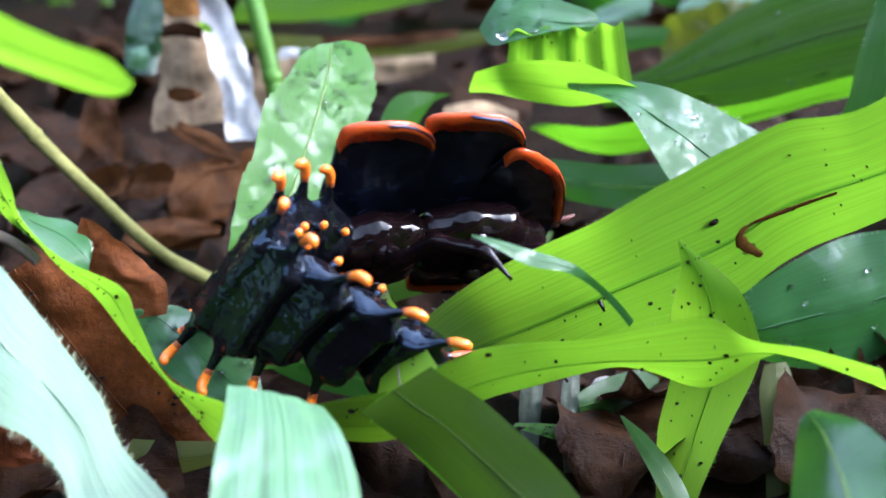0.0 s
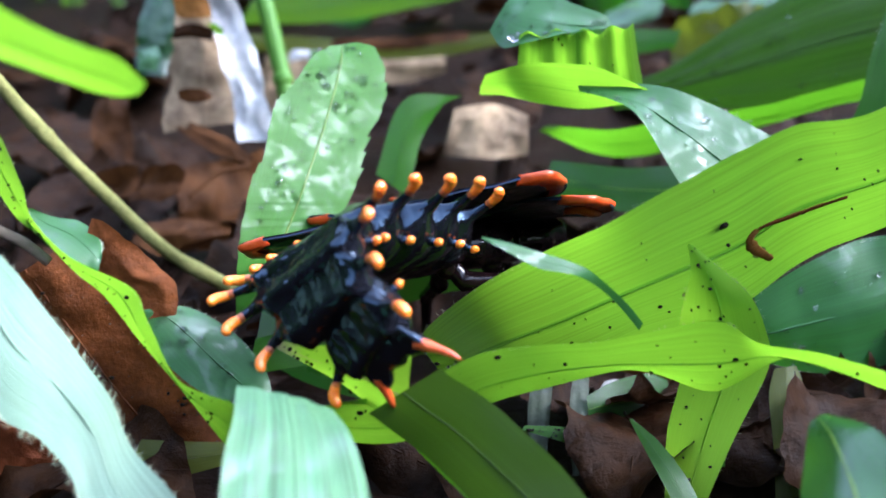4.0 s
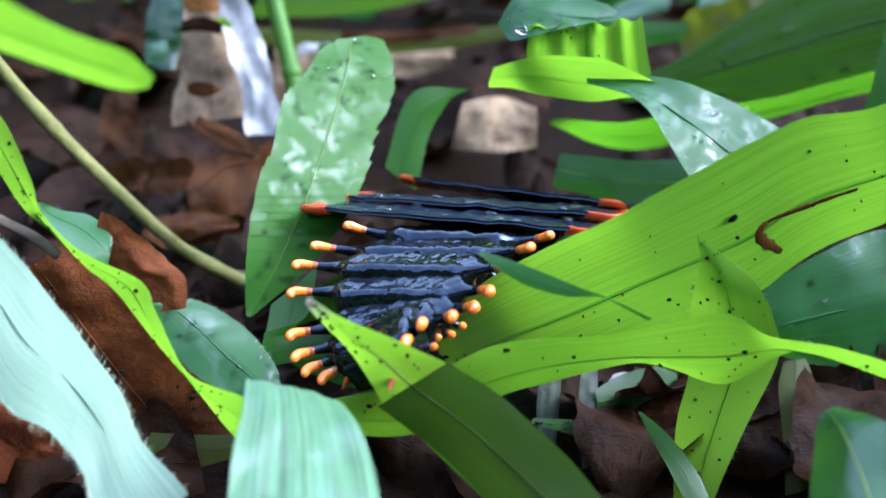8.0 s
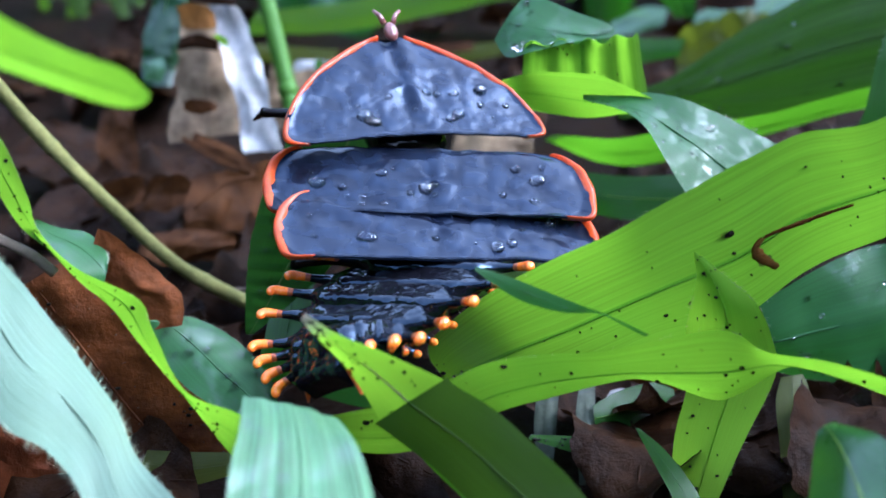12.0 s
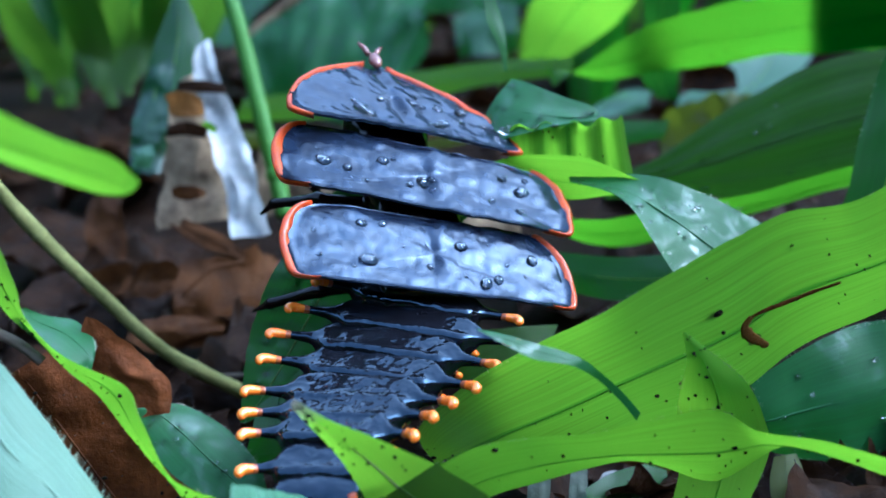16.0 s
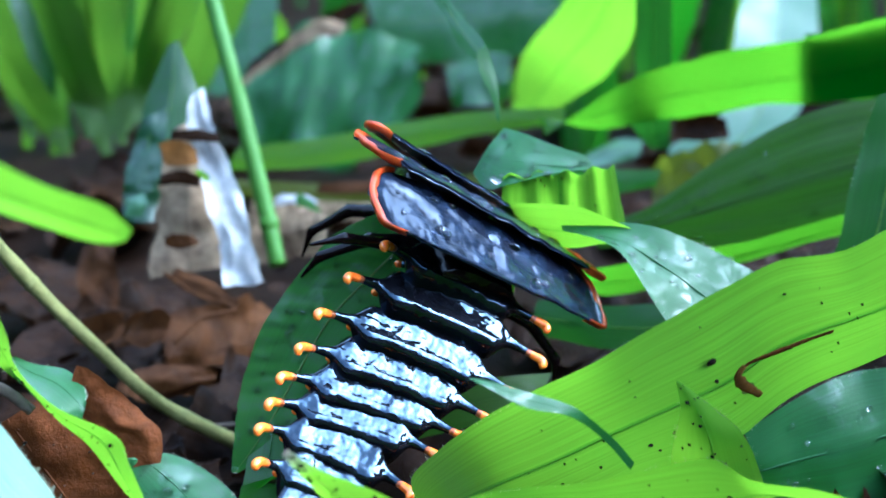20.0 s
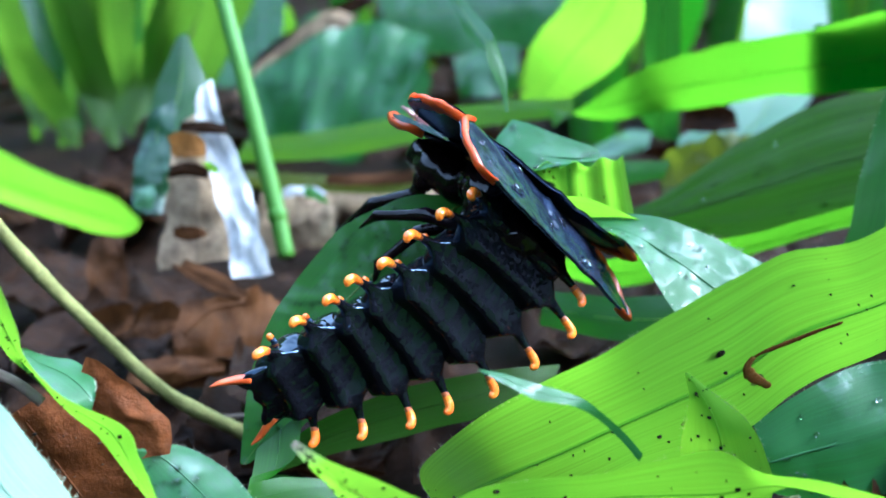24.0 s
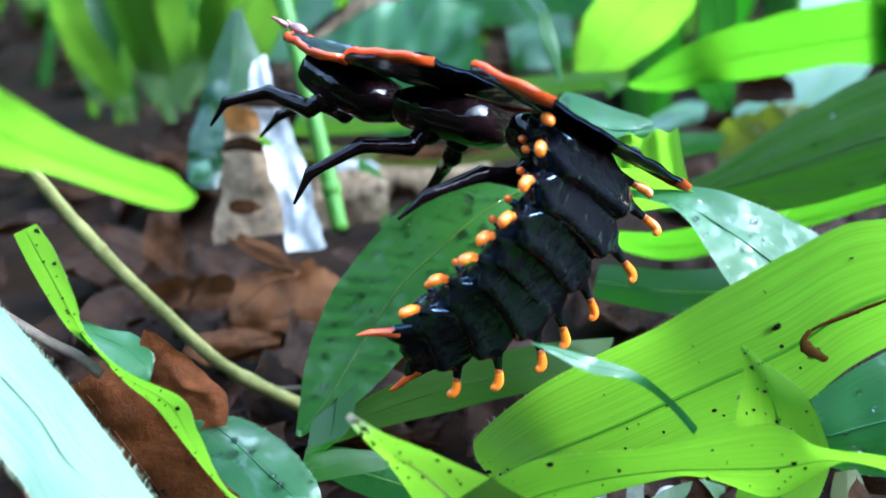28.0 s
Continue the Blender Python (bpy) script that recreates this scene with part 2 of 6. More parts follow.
PALE_TIP = (0.22, (0.24, 0.2, 0.15))
M = {
    "bright": leaf_material("bright_leaf", (0.06, 0.13, 0.012), (0.15, 0.33, 0.011), 0.42, 0.34, 0.62, 0.14, spots=0.7, relief=0.12, keel=0.7),
    "mid": leaf_material("mid_green_leaf", (0.03, 0.09, 0.01), (0.055, 0.24, 0.005), 0.36, 0.25, 0.5, 0.25),
    "gloss": leaf_material("wet_leaf", (0.018, 0.065, 0.014), (0.05, 0.18, 0.012), 0.28, 0.2, 0.35, 0.7, relief=0.07),
    "gloss_pale": leaf_material("wet_pale_leaf", (0.05, 0.11, 0.06), (0.07, 0.2, 0.045), 0.32, 0.18, 0.2, 0.45, relief=0.07),
    # pale bluish base colour includes the sky's reflection on the hairy leaf
    "downy": leaf_material("downy_sky_pale_leaf", (0.1, 0.165, 0.12), (0.1, 0.2, 0.08), 0.58, 0.4, 0.2, 0.12, relief=0.3),
    "striped": leaf_material("striped_pale_leaf", (0.06, 0.14, 0.07), (0.07, 0.19, 0.05), 0.48, 0.95, 0.2, 0.15, relief=0.45, film=0.9),
    "wet_film": leaf_material("leaf_under_broken_water_film", (0.02, 0.075, 0.022), (0.05, 0.18, 0.015), 0.5, 0.25, 0.35, 0.5, relief=0.1, film=0.7),
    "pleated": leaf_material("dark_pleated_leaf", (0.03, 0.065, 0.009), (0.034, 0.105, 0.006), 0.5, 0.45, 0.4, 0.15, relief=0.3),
    # brighter copy of the bright leaf; its colour makes up for blocked light
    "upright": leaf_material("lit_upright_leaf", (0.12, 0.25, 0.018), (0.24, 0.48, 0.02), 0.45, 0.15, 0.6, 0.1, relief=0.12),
    "gloss_dark": leaf_material("wet_dark_leaf", (0.01, 0.035, 0.014), (0.025, 0.09, 0.012), 0.3, 0.25, 0.25, 0.3, relief=0.06),
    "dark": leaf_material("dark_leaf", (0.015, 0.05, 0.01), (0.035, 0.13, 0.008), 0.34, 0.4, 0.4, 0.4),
    "clump": leaf_material("shaded_clump_leaf", (0.05, 0.1, 0.012), (0.1, 0.21, 0.012), 0.5, 0.3, 0.55, 0.08, relief=0.2),
    "olive": leaf_material("olive_leaf", (0.055, 0.07, 0.01), (0.13, 0.17, 0.01), 0.45, 0.35, 0.45, 0.1),
    # withered tip is real; the green is raised to look lit
    "tipped": leaf_material("withered_tip_leaf", (0.12, 0.24, 0.016), (0.2, 0.42, 0.015), 0.45, 0.12, 0.5, 0.1, relief=0.12, tip=PALE_TIP),
    # darker copy of the bright leaf, with shade put into its colour
    "tipless": leaf_material("shade_toned_leaf", (0.05, 0.12, 0.008), (0.09, 0.26, 0.004), 0.45, 0.15, 0.6, 0.1, relief=0.12),
    # dark tone that paints the shade of overlapping leaves
    "overlap_shade": leaf_material("overlap_shade_leaf", (0.035, 0.065, 0.009), (0.05, 0.115, 0.005), 0.42, 0.2, 0.5, 0.12, relief=0.12),
    # litter browns darker than the leaves are; shade under plants is included
    "dead_brown": dead_material("dead_brown", (0.003, 0.0013, 0.0005), (0.036, 0.0145, 0.0045)),
    "dead_dark": dead_material("dead_rust", (0.032, 0.01, 0.004), (0.22, 0.07, 0.018), 0.35, 0.5, 210.0),
    "chewed": dead_material("chewed_brown", (0.09, 0.038, 0.01), (0.24, 0.11, 0.025), 0.4),
    "dead_rust": dead_material("dead_bark_brown", (0.004, 0.0016, 0.0007), (0.026, 0.011, 0.004)),
    "dead_red": dead_material("dead_red", (0.05, 0.013, 0.005), (0.16, 0.045, 0.015), 0.2),
    "dead_tan": dead_material("dead_tan", (0.05, 0.028, 0.016), (0.55, 0.4, 0.24), 0.15, 0.5, 220.0),
    "dead_litter": dead_material("dead_litter_brown", (0.014, 0.0052, 0.0018), (0.11, 0.045, 0.014), 0.2),
    "wet_top": leaf_material("wet_film_leaf", (0.042, 0.13, 0.018), (0.055, 0.2, 0.01), 0.42, 0.2, 0.5, 0.4, relief=0.14, film=0.42),
    "dead_pale": dead_material("dead_pale", (0.16, 0.15, 0.14), (0.9, 0.9, 0.88), 0.2, 0.4, 160.0),
    "film": dead_material("leaf_film", (0.08, 0.10, 0.07), (0.22, 0.25, 0.2), 0.5, 0.2),
    "rib": leaf_material("pale_midrib", (0.08, 0.15, 0.02), (0.2, 0.38, 0.02), 0.4, 0.1, 0.4, 0.2),
    "hair": leaf_material("leaf_hair", (0.25, 0.3, 0.2), (0.3, 0.35, 0.22), 0.4, 0.1, 0.4, 0.0),
    "stem": leaf_material("green_stem", (0.045, 0.13, 0.008), (0.08, 0.22, 0.008), 0.6, 0.3, 0.2, 0.04),
    # dark green of the added ring that keeps low sky light out
    "forest": dead_material("sky_block_green", (0.008, 0.018, 0.005), (0.03, 0.07, 0.015), 0.0, 0.7),
    "speck": dead_material("dark_speck", (0.004, 0.003, 0.002), (0.012, 0.009, 0.004), 0.0),
    "twig": dead_material("olive_twig", (0.09, 0.09, 0.025), (0.24, 0.23, 0.075), 0.0, 0.45),
    "straw": dead_material("pale_straw", (0.12, 0.09, 0.06), (0.26, 0.2, 0.15), 0.1),
    # blue of the reflected sky is put into the next two specular tints
    "black": shell_material("black_cuticle", (0.002, 0.002, 0.0025), (0.006, 0.006, 0.009), 0.2, 0.02, 1500.0, 1.0, 0.0, (0.42, 0.66, 1.0), 0.46, 0.0001, 0.06, 0.0),
    "plate": shell_material("slate_plate", (0.003, 0.003, 0.006), (0.01, 0.015, 0.03), 0.34, 0.0, 800.0, 1.0, 0.0, (0.4, 0.6, 1.0), 0.26, 0.00014, 0.17, 0.0),
    "belly": shell_material("brown_belly", (0.0025, 0.0014, 0.0016), (0.008, 0.0036, 0.004), 0.22, 0.0, 700.0, 0.8, level=0.1, wet=0.18, grit=0.0),
    "red": shell_material("orange_red_rim", (0.3, 0.04, 0.007), (0.58, 0.095, 0.01), 0.3, 0.3, 900.0, 0.3, 0.0, (1, 1, 1), 0.35),
    "orange": shell_material("orange_tip", (0.6, 0.13, 0.006), (0.75, 0.21, 0.01), 0.25, 0.6, 900.0, 0.2, 0.4),
    "rust": shell_material("dull_rust", (0.06, 0.012, 0.004), (0.36, 0.08, 0.01), 0.35, 0.2),
    "tail": shell_material("orange_red_spine", (0.28, 0.03, 0.006), (0.5, 0.09, 0.012), 0.3, 0.3),
    "pink": shell_material("pinkish_head", (0.1, 0.03, 0.025), (0.22, 0.09, 0.075), 0.3, 0.5),
}
for key in ("dark", "mid", "bright", "tipped", "tipless", "olive", "clump", "gloss_dark", "rib", "stem", "downy", "striped", "gloss"):
    M[key].node_tree.nodes["Principled BSDF"].inputs["Specular IOR Level"].default_value = 0.3
for key in ("pleated", "wet_top", "overlap_shade"):
    M[key].node_tree.nodes["Principled BSDF"].inputs["Specular IOR Level"].default_value = 0.12
water, wnt, wnodes, wlinks, wb = material("water")
wb.inputs["Roughness"].default_value, wb.inputs["Transmission Weight"].default_value, wb.inputs["IOR"].default_value = 0.02, 1.0, 1.33
M["water"] = water
rim_nt = M["red"].node_tree
rim_light, rim_mix = rim_nt.nodes.new("ShaderNodeBsdfTranslucent"), rim_nt.nodes.new("ShaderNodeMixShader")
rim_light.inputs["Color"].default_value, rim_mix.inputs[0].default_value = (1.0, 0.22, 0.02, 1), 0.4
rim_nt.links.new(rim_nt.nodes["Principled BSDF"].outputs[0], rim_mix.inputs[1])
rim_nt.links.new(rim_light.outputs[0], rim_mix.inputs[2])
rim_nt.links.new(rim_mix.outputs[0], rim_nt.nodes["Material Output"].inputs["Surface"])

soil, snt, snodes, slinks, sb = material("forest_soil")
spos = snodes.new("ShaderNodeNewGeometry").outputs["Position"]
sbig, ssmall = noise_node(snt, spos, 60.0, 8.0, 0.7), noise_node(snt, spos, 700.0, 6.0, 0.75)
slinks.new(mixed(snt, ssmall, ramp(snt, sbig, [(0.3, (0.004, 0.0018, 0.0008)), (0.7, (0.02, 0.008, 0.0024))]), (0.005, 0.0025, 0.0015)), sb.inputs["Base Color"])
slinks.new(calc(snt, "ADD", calc(snt, "MULTIPLY", sbig, 0.5), 0.3), sb.inputs["Roughness"])
sb.inputs["Specular IOR Level"].default_value = 0.05
sbump = snodes.new("ShaderNodeBump")
sbump.inputs["Strength"].default_value, sbump.inputs["Distance"].default_value = 1.0, 0.003
slinks.new(calc(snt, "ADD", sbig, calc(snt, "MULTIPLY", ssmall, 0.3)), sbump.inputs["Height"])
slinks.new(sbump.outputs[0], sb.inputs["Normal"])


# ---- building helpers ----
def part(name, bm, mat, parent=None, label="", smooth=True):
    me = bpy.data.meshes.new(name)
    bm.normal_update()
    bm.to_mesh(me)
    bm.free()
    me.materials.append(mat)
    if smooth:
        me.polygons.foreach_set("use_smooth", [True] * len(me.polygons))
    ob = new(name, me)
    ob.parent = parent
    return tagged(ob, label)


def spline(rows, n):
    """A smooth curve of n + 1 places through the rows."""
    p = np.array(rows, float)
    p = np.vstack([2 * p[0] - p[1], p, 2 * p[-1] - p[-2]])
    out = []
    for s in np.linspace(0, len(rows) - 1, n + 1):
        k = min(int(s), len(rows) - 2)
        f = s - k
        a, b, c, d = p[k:k + 4]
        out.append(0.5 * (2 * b + (c - a) * f + (2 * a - 5 * b + 4 * c - d) * f * f + (3 * b - a - 3 * c + d) * f ** 3))
    return np.array(out)


def grid_faces(bm, rows, uv=None):
    """Faces between rows of vertices."""
    lay = bm.loops.layers.uv.new("UVMap") if uv is not None else None
    for i in range(len(rows) - 1):
        for j in range(len(rows[0]) - 1):
            q = [(i, j), (i, j + 1), (i + 1, j + 1), (i + 1, j)]
            f = bm.faces.new([rows[a][b] for a, b in q])
            if lay:
                for loop, (a, b) in zip(f.loops, q):
                    loop[lay].uv = uv[a][b]


def tube(bm, pts, radii, sides=8, cap=True):
    """A tube along pts (metres) with rounded closed ends."""
    pts = [Vector(p) for p in pts]
    rings, side = [], None
    for i, p in enumerate(pts):
        t = (pts[min(i + 1, len(pts) - 1)] - pts[max(i - 1, 0)]).normalized()
        if side is None:
            side = t.orthogonal().normalized()
        side = (side - t * side.dot(t)).normalized()
        up = t.cross(side)
        rings.append([bm.verts.new(p + (side * math.cos(a) + up * math.sin(a)) * radii[i]) for a in (2 * math.pi * k / sides for k in range(sides))])
    for r, s in zip(rings, rings[1:]):
        for k in range(sides):
            bm.faces.new((r[k], r[(k + 1) % sides], s[(k + 1) % sides], s[k]))
    if cap:
        bm.faces.new(rings[0][::-1])
        bm.faces.new(rings[-1])


def ball(bm, centre, rx, ry, rz, turn=None, seg=10, rings=7):
    m = Matrix.Translation(centre) @ (turn or Matrix.Identity(4)) @ Matrix.Diagonal((rx, ry, rz, 1))
    bmesh.ops.create_uvsphere(bm, u_segments=seg, v_segments=rings, radius=1.0, matrix=m)


LEAVES = []


def leaf(name, label, mat, rows, fold=0.3, rib=0, hair=0, ripple=0.15, jag=0, spots=0, drops=0, origin=None, across=10, pleat=0.0):
    """A leaf from its spine (millimetres): at each station the middle and the way to its edge. fold: depth of its V; ripple: waves of its edge; pleat: depth of folds along it."""
    across = 36 if pleat else 16 if name == "dead_leaf" else across
    seed = random.Random(len(LEAVES) + 7)
    n = 12 * (len(rows) - 1)
    s = spline(rows, n)
    c, h = s[:, :3], s[:, 3:]
    along = np.gradient(c, axis=0)
    base = np.array(origin if origin is not None else (0, 0, 0), float)
    ph = seed.uniform(0, 9)
    length = np.concatenate([[0], np.cumsum(np.linalg.norm(np.diff(c, axis=0), axis=1))])
    bm = bmesh.new()
    grid, uvs = [], []
    nrm = []
    for i in range(n + 1):
        wv = np.cross(h[i], along[i])
        ln = np.linalg.norm(wv)
        wv = wv / ln if ln > 1e-9 else (nrm[-1] if nrm else np.array([0, 0, 1.0]))
        nrm.append(wv)
        row, uvr = [], []
        wid = np.linalg.norm(h[i])
        for j in range(across + 1):
            u = 2 * j / across - 1
            edge = u * (1 + 0.05 * abs(u) * noise.noise(Vector((length[i] * 0.3, 7 * math.copysign(1, u) + ph, 2))))
            if jag:
                edge = u * (1 - 0.2 * jag * abs(u) * (noise.noise(Vector((length[i] * 0.45, 3 * math.copysign(1, u) + ph, 0))) + 0.45 * noise.noise(Vector((length[i] * 1.1, 5 * math.copysign(1, u) + ph, 4)))))
            off = fold * (abs(u) ** 1.3 - 0.45) * min(1, wid / 3)
            off += ripple * min(1, wid / 2) * (u * u * math.sin(length[i] * 0.55 + ph + (2 if u > 0 else 0)) + 0.6 * noise.noise(Vector((length[i] * 0.35, u * 1.5, ph))))
            if name == "dead_leaf":
                off += (0.5 * noise.noise(Vector((length[i] * 0.5, u * wid * 0.5, ph + 3))) + 0.22 * noise.noise(Vector((length[i] * 1.3, u * wid * 1.3, ph + 6)))) * min(1, wid / 2)
            off += pleat * math.sin(u * 13.0) * min(1, wid / 3)
            p = c[i] + h[i] * edge + wv * off - base
            row.append(bm.verts.new(Vector(p) * MM))
            uvr.append((u * 0.5 + 0.5, length[i] * 0.1))
        grid.append(row)
        uvs.append(uvr)
    grid_faces(bm, grid, uvs)
    ob = part(name, bm, mat)
    ob.location = Vector(base) * MM
    tagged(ob, label, "leaf", kind="")
    LEAVES.append(ob)
    mid = [grid_place for grid_place in (Vector(c[i] - nrm[i] * fold * 0.45 * min(1, np.linalg.norm(h[i]) / 3) - base) * MM for i in range(n + 1))]
    if rib:
        bm = bmesh.new()
        w = [max(0.015, min(0.035 if mat.name == "bright_leaf" else 0.075, 0.025 * np.linalg.norm(h[i]))) * MM for i in range(n + 1)]
        tube(bm, mid[::2], w[::2], 6)
        wet = "wet" in mat.name or mat.name == "dark_leaf"
        part("midrib", bm, M["rib"] if wet else mat, ob, "pale midrib" if wet else "")
    if spots:
        bm = bmesh.new()
        for _ in range(int(spots * 46)):
            i, u = seed.randrange(2, n - 1), seed.uniform(-0.85, 0.85)
            wid = np.linalg.norm(h[i])
            off = fold * (abs(u) ** 1.3 - 0.45) * min(1, wid / 3)
            p = c[i] + h[i] * u + nrm[i] * off - base
            r = seed.choice((0.03, 0.035, 0.04, 0.05, 0.06, 0.08, 0.12))
            tn = Vector(nrm[i]).to_track_quat("Z", "Y").to_matrix().to_4x4()
            ball(bm, Vector(p) * MM, r * seed.uniform(0.8, 1.8) * MM, r * MM, 0.15 * MM, tn, 6, 4)
        tagged(part("specks", bm, M["speck"], ob, "scattered dark specks"), kind="stuff")
    if drops:
        bm = bmesh.new()
        for _ in range(drops):
            i, u = seed.randrange(2, n - 1), seed.uniform(-0.8, 0.8)
            up = nrm[i] if nrm[i][2] > 0 else -nrm[i]
            wid = np.linalg.norm(h[i])
            p = c[i] + h[i] * u + nrm[i] * fold * (abs(u) ** 1.3 - 0.45) * min(1, wid / 3) + up * 0.05 - base
            r = 0.07 + 0.22 * seed.random() ** 3
            ball(bm, Vector(p) * MM, r * seed.uniform(0.9, 1.4) * MM, r * MM, (r * 0.5 + 0.05) * MM, Vector(up).to_track_quat("Z", "Y").to_matrix().to_4x4(), 8, 6)
        tagged(part("water_droplets", bm, M["water"], ob, "clear droplets beaded on the wet surface"), kind="stuff")
    if hair:
        bm = bmesh.new()
        for side in (-1, 1):
            for i in np.arange(1, n, 0.16):
                k = int(i)
                f = i - k
                a = c[k] * (1 - f) + c[k + 1] * f
                hv = h[k] * (1 - f) + h[k + 1] * f
                wid = np.linalg.norm(hv)
                if wid < 0.6 or seed.random() < (0.72 if hair > 1 else 0.84):
                    continue
                out = side * hv / wid
                off = fold * 0.55 * min(1, wid / 3)
                p = a + side * hv + nrm[k] * (off + ripple * 0.5 * min(1, wid / 2) * math.sin(length[k] * 0.55 + ph + (2 if side > 0 else 0))) - base
                d = out + nrm[k] * seed.uniform(-0.4, 0.4) + along[k] / np.linalg.norm(along[k]) * seed.uniform(-0.5, 0.5)
                q = p + d * seed.uniform(0.1, 0.3) * (2 if hair > 1 else 1)
                t = along[k] / np.linalg.norm(along[k]) * (0.02 if hair > 1 else 0.013)
                v = [bm.verts.new(Vector(x) * MM) for x in (p - out * 0.1 - t, p - out * 0.1 + t, q)]
                bm.faces.new(v)
        tagged(part("edge_hairs", bm, M["hair"], ob, "fine whitish hairs along the margin"), kind="stuff")
    return ob


# ---- ground ----
bm = bmesh.new()
gx = np.concatenate([-np.geomspace(60, 0.4, 12), np.linspace(-0.3, 0.3, 61), np.geomspace(0.4, 60, 12)])
gy = np.concatenate([-np.geomspace(60, 0.2, 10), np.linspace(-0.1, 0.6, 71), np.geomspace(0.7, 60, 12)])
rows = []
for y in gy:
    row = []
    for x in gx:
        near = math.exp(-(abs(x) + abs(y - 0.15)) * 2.2)
        z = near * (0.006 * noise.noise(Vector((x * 30, y * 30, 0))) + 0.003 * noise.noise(Vector((x * 90, y * 90, 5))))
        row.append(bm.verts.new((x, y, z)))
    rows.append(row)
grid_faces(bm, rows)
tagged(part("ground", bm, soil), "dark damp forest soil under leaf litter", "ground", kind="structure")

# an unseen ring round the litter, added to block light from the low sky
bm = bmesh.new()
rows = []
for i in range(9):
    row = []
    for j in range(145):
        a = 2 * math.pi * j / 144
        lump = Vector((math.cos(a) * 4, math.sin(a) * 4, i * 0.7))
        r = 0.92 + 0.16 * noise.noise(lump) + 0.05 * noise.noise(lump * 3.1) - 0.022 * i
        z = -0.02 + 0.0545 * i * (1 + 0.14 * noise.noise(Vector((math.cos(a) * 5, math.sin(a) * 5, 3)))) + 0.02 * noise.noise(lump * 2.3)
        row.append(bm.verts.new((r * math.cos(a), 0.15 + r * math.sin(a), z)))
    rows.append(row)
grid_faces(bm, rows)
tagged(part("backdrop", bm, M["forest"]), "unseen dark green ring that blocks the low sky", "backdrop", kind="structure")

# ---- leaves and litter round the larva ----
leaf("grass_leaf", "pale blue-green broad grass leaf with hairy margins", M["downy"],
     [(-29.4, 58.7, 22.4, -0.4, 4.1, 2.3), (-26.1, 57.5, 20.1, -0.2, 3.5, 2.0), (-23.5, 55.9, 18.2, -0.2, 3.3, 1.8), (-21.5, 54.2, 16.3, -0.1, 3.3, 1.7), (-19.3, 53.1, 14.7, 0.1, 2.8, 1.3), (-17.4, 51.5, 13.2, 0.5, 2.3, 1.0), (-16.1, 49.5, 11.5, 0.7, 2.1, 0.7), (-14.3, 47.6, 9.6, 1.2, 2.3, 0.6)], fold=0.35, rib=1, hair=2, ripple=0.3)
leaf("grass_leaf", "wet pale glossy cut grass leaf with parallel veins", M["striped"],
     [(-7.5, 50.2, 16.0, 2.2, -0.0, -0.8), (-7.0, 48.2, 15.5, 2.7, 0.0, -0.6), (-6.6, 45.6, 14.6, 3.2, 0.0, -0.5), (-6.3, 42.7, 13.8, 3.4, 0.0, -0.3)], fold=0.2, rib=1, ripple=0.25, pleat=0.05)
leaf("grass_leaf", "bright translucent young grass leaf tip hanging in", M["bright"],
     [(-21.2, 41.6, 38.2, 1.1, -0.8, 1.8), (-19.7, 43.1, 36.6, 1.0, -1.1, 1.8), (-17.8, 44.1, 35.3, 0.8, -1.0, 1.5), (-16.5, 44.4, 34.6, 0.8, -1.1, 1.2), (-15.0, 45.6, 33.5, 0.7, -0.9, 1.0), (-13.2, 46.3, 32.6, 0.6, -0.7, 0.9), (-12.4, 46.6, 32.1, 0.4, -0.5, 0.6), (-12.0, 46.9, 31.9, 0.2, -0.3, 0.3), (-12.0, 46.9, 31.8, 0.0, 0.0, 0.0)], fold=0.3, rib=1)
leaf("dead_leaf", "brown decayed dead leaf leaning on the ground", M["dead_dark"],
     [(-25.2, 67.0, 15.1, 2.4, 0.0, 1.5), (-22.3, 66.0, 11.0, 3.5, 0.0, 1.5), (-19.9, 65.0, 7.8, 4.0, 0.0, 1.8), (-17.5, 64.0, 5.2, 3.9, 0.0, 1.4), (-15.5, 63.0, 3.8, 2.7, 0.0, 1.0)], fold=0.4, rib=1, ripple=0.5, jag=1, spots=1.5)
leaf("dead_leaf", "jagged rust brown fragment of dead leaf standing up", M["dead_dark"],
     [(-19.3, 63.0, 19.9, 0.3, 0.0, -0.1), (-19.0, 63.0, 18.5, 1.2, 0.0, 0.2), (-18.2, 62.6, 17.0, 1.8, 0.0, 0.3), (-17.2, 62.2, 15.9, 1.9, 0.0, 0.4), (-16.7, 62.0, 14.3, 1.6, 0.0, 0.2)], fold=0.3, rib=0, ripple=0.5, jag=1.6)
leaf("grass_leaf", "green grass leaf edge with dark specks curving over a dead leaf", M["bright"],
     [(-25.3, 62.5, 26.2, 0.8, -0.4, 0.4), (-23.9, 61.5, 23.9, 0.5, -0.3, 1.3), (-22.9, 61.1, 21.7, 0.5, -0.4, 1.0), (-21.9, 60.5, 20.4, 0.0, -0.3, 0.7), (-19.8, 59.3, 18.8, 0.0, -0.3, 0.6), (-17.4, 58.7, 17.4, 0.9, -0.8, 0.6), (-15.9, 57.4, 15.6, 0.4, -0.7, 1.0), (-13.7, 55.8, 13.1, -0.0, -0.8, 1.2), (-11.0, 54.2, 11.9, 0.5, -0.9, 1.7), (-9.0, 52.4, 10.2, 0.4, -0.6, 1.2)], fold=0.1, rib=1, hair=1, spots=1)
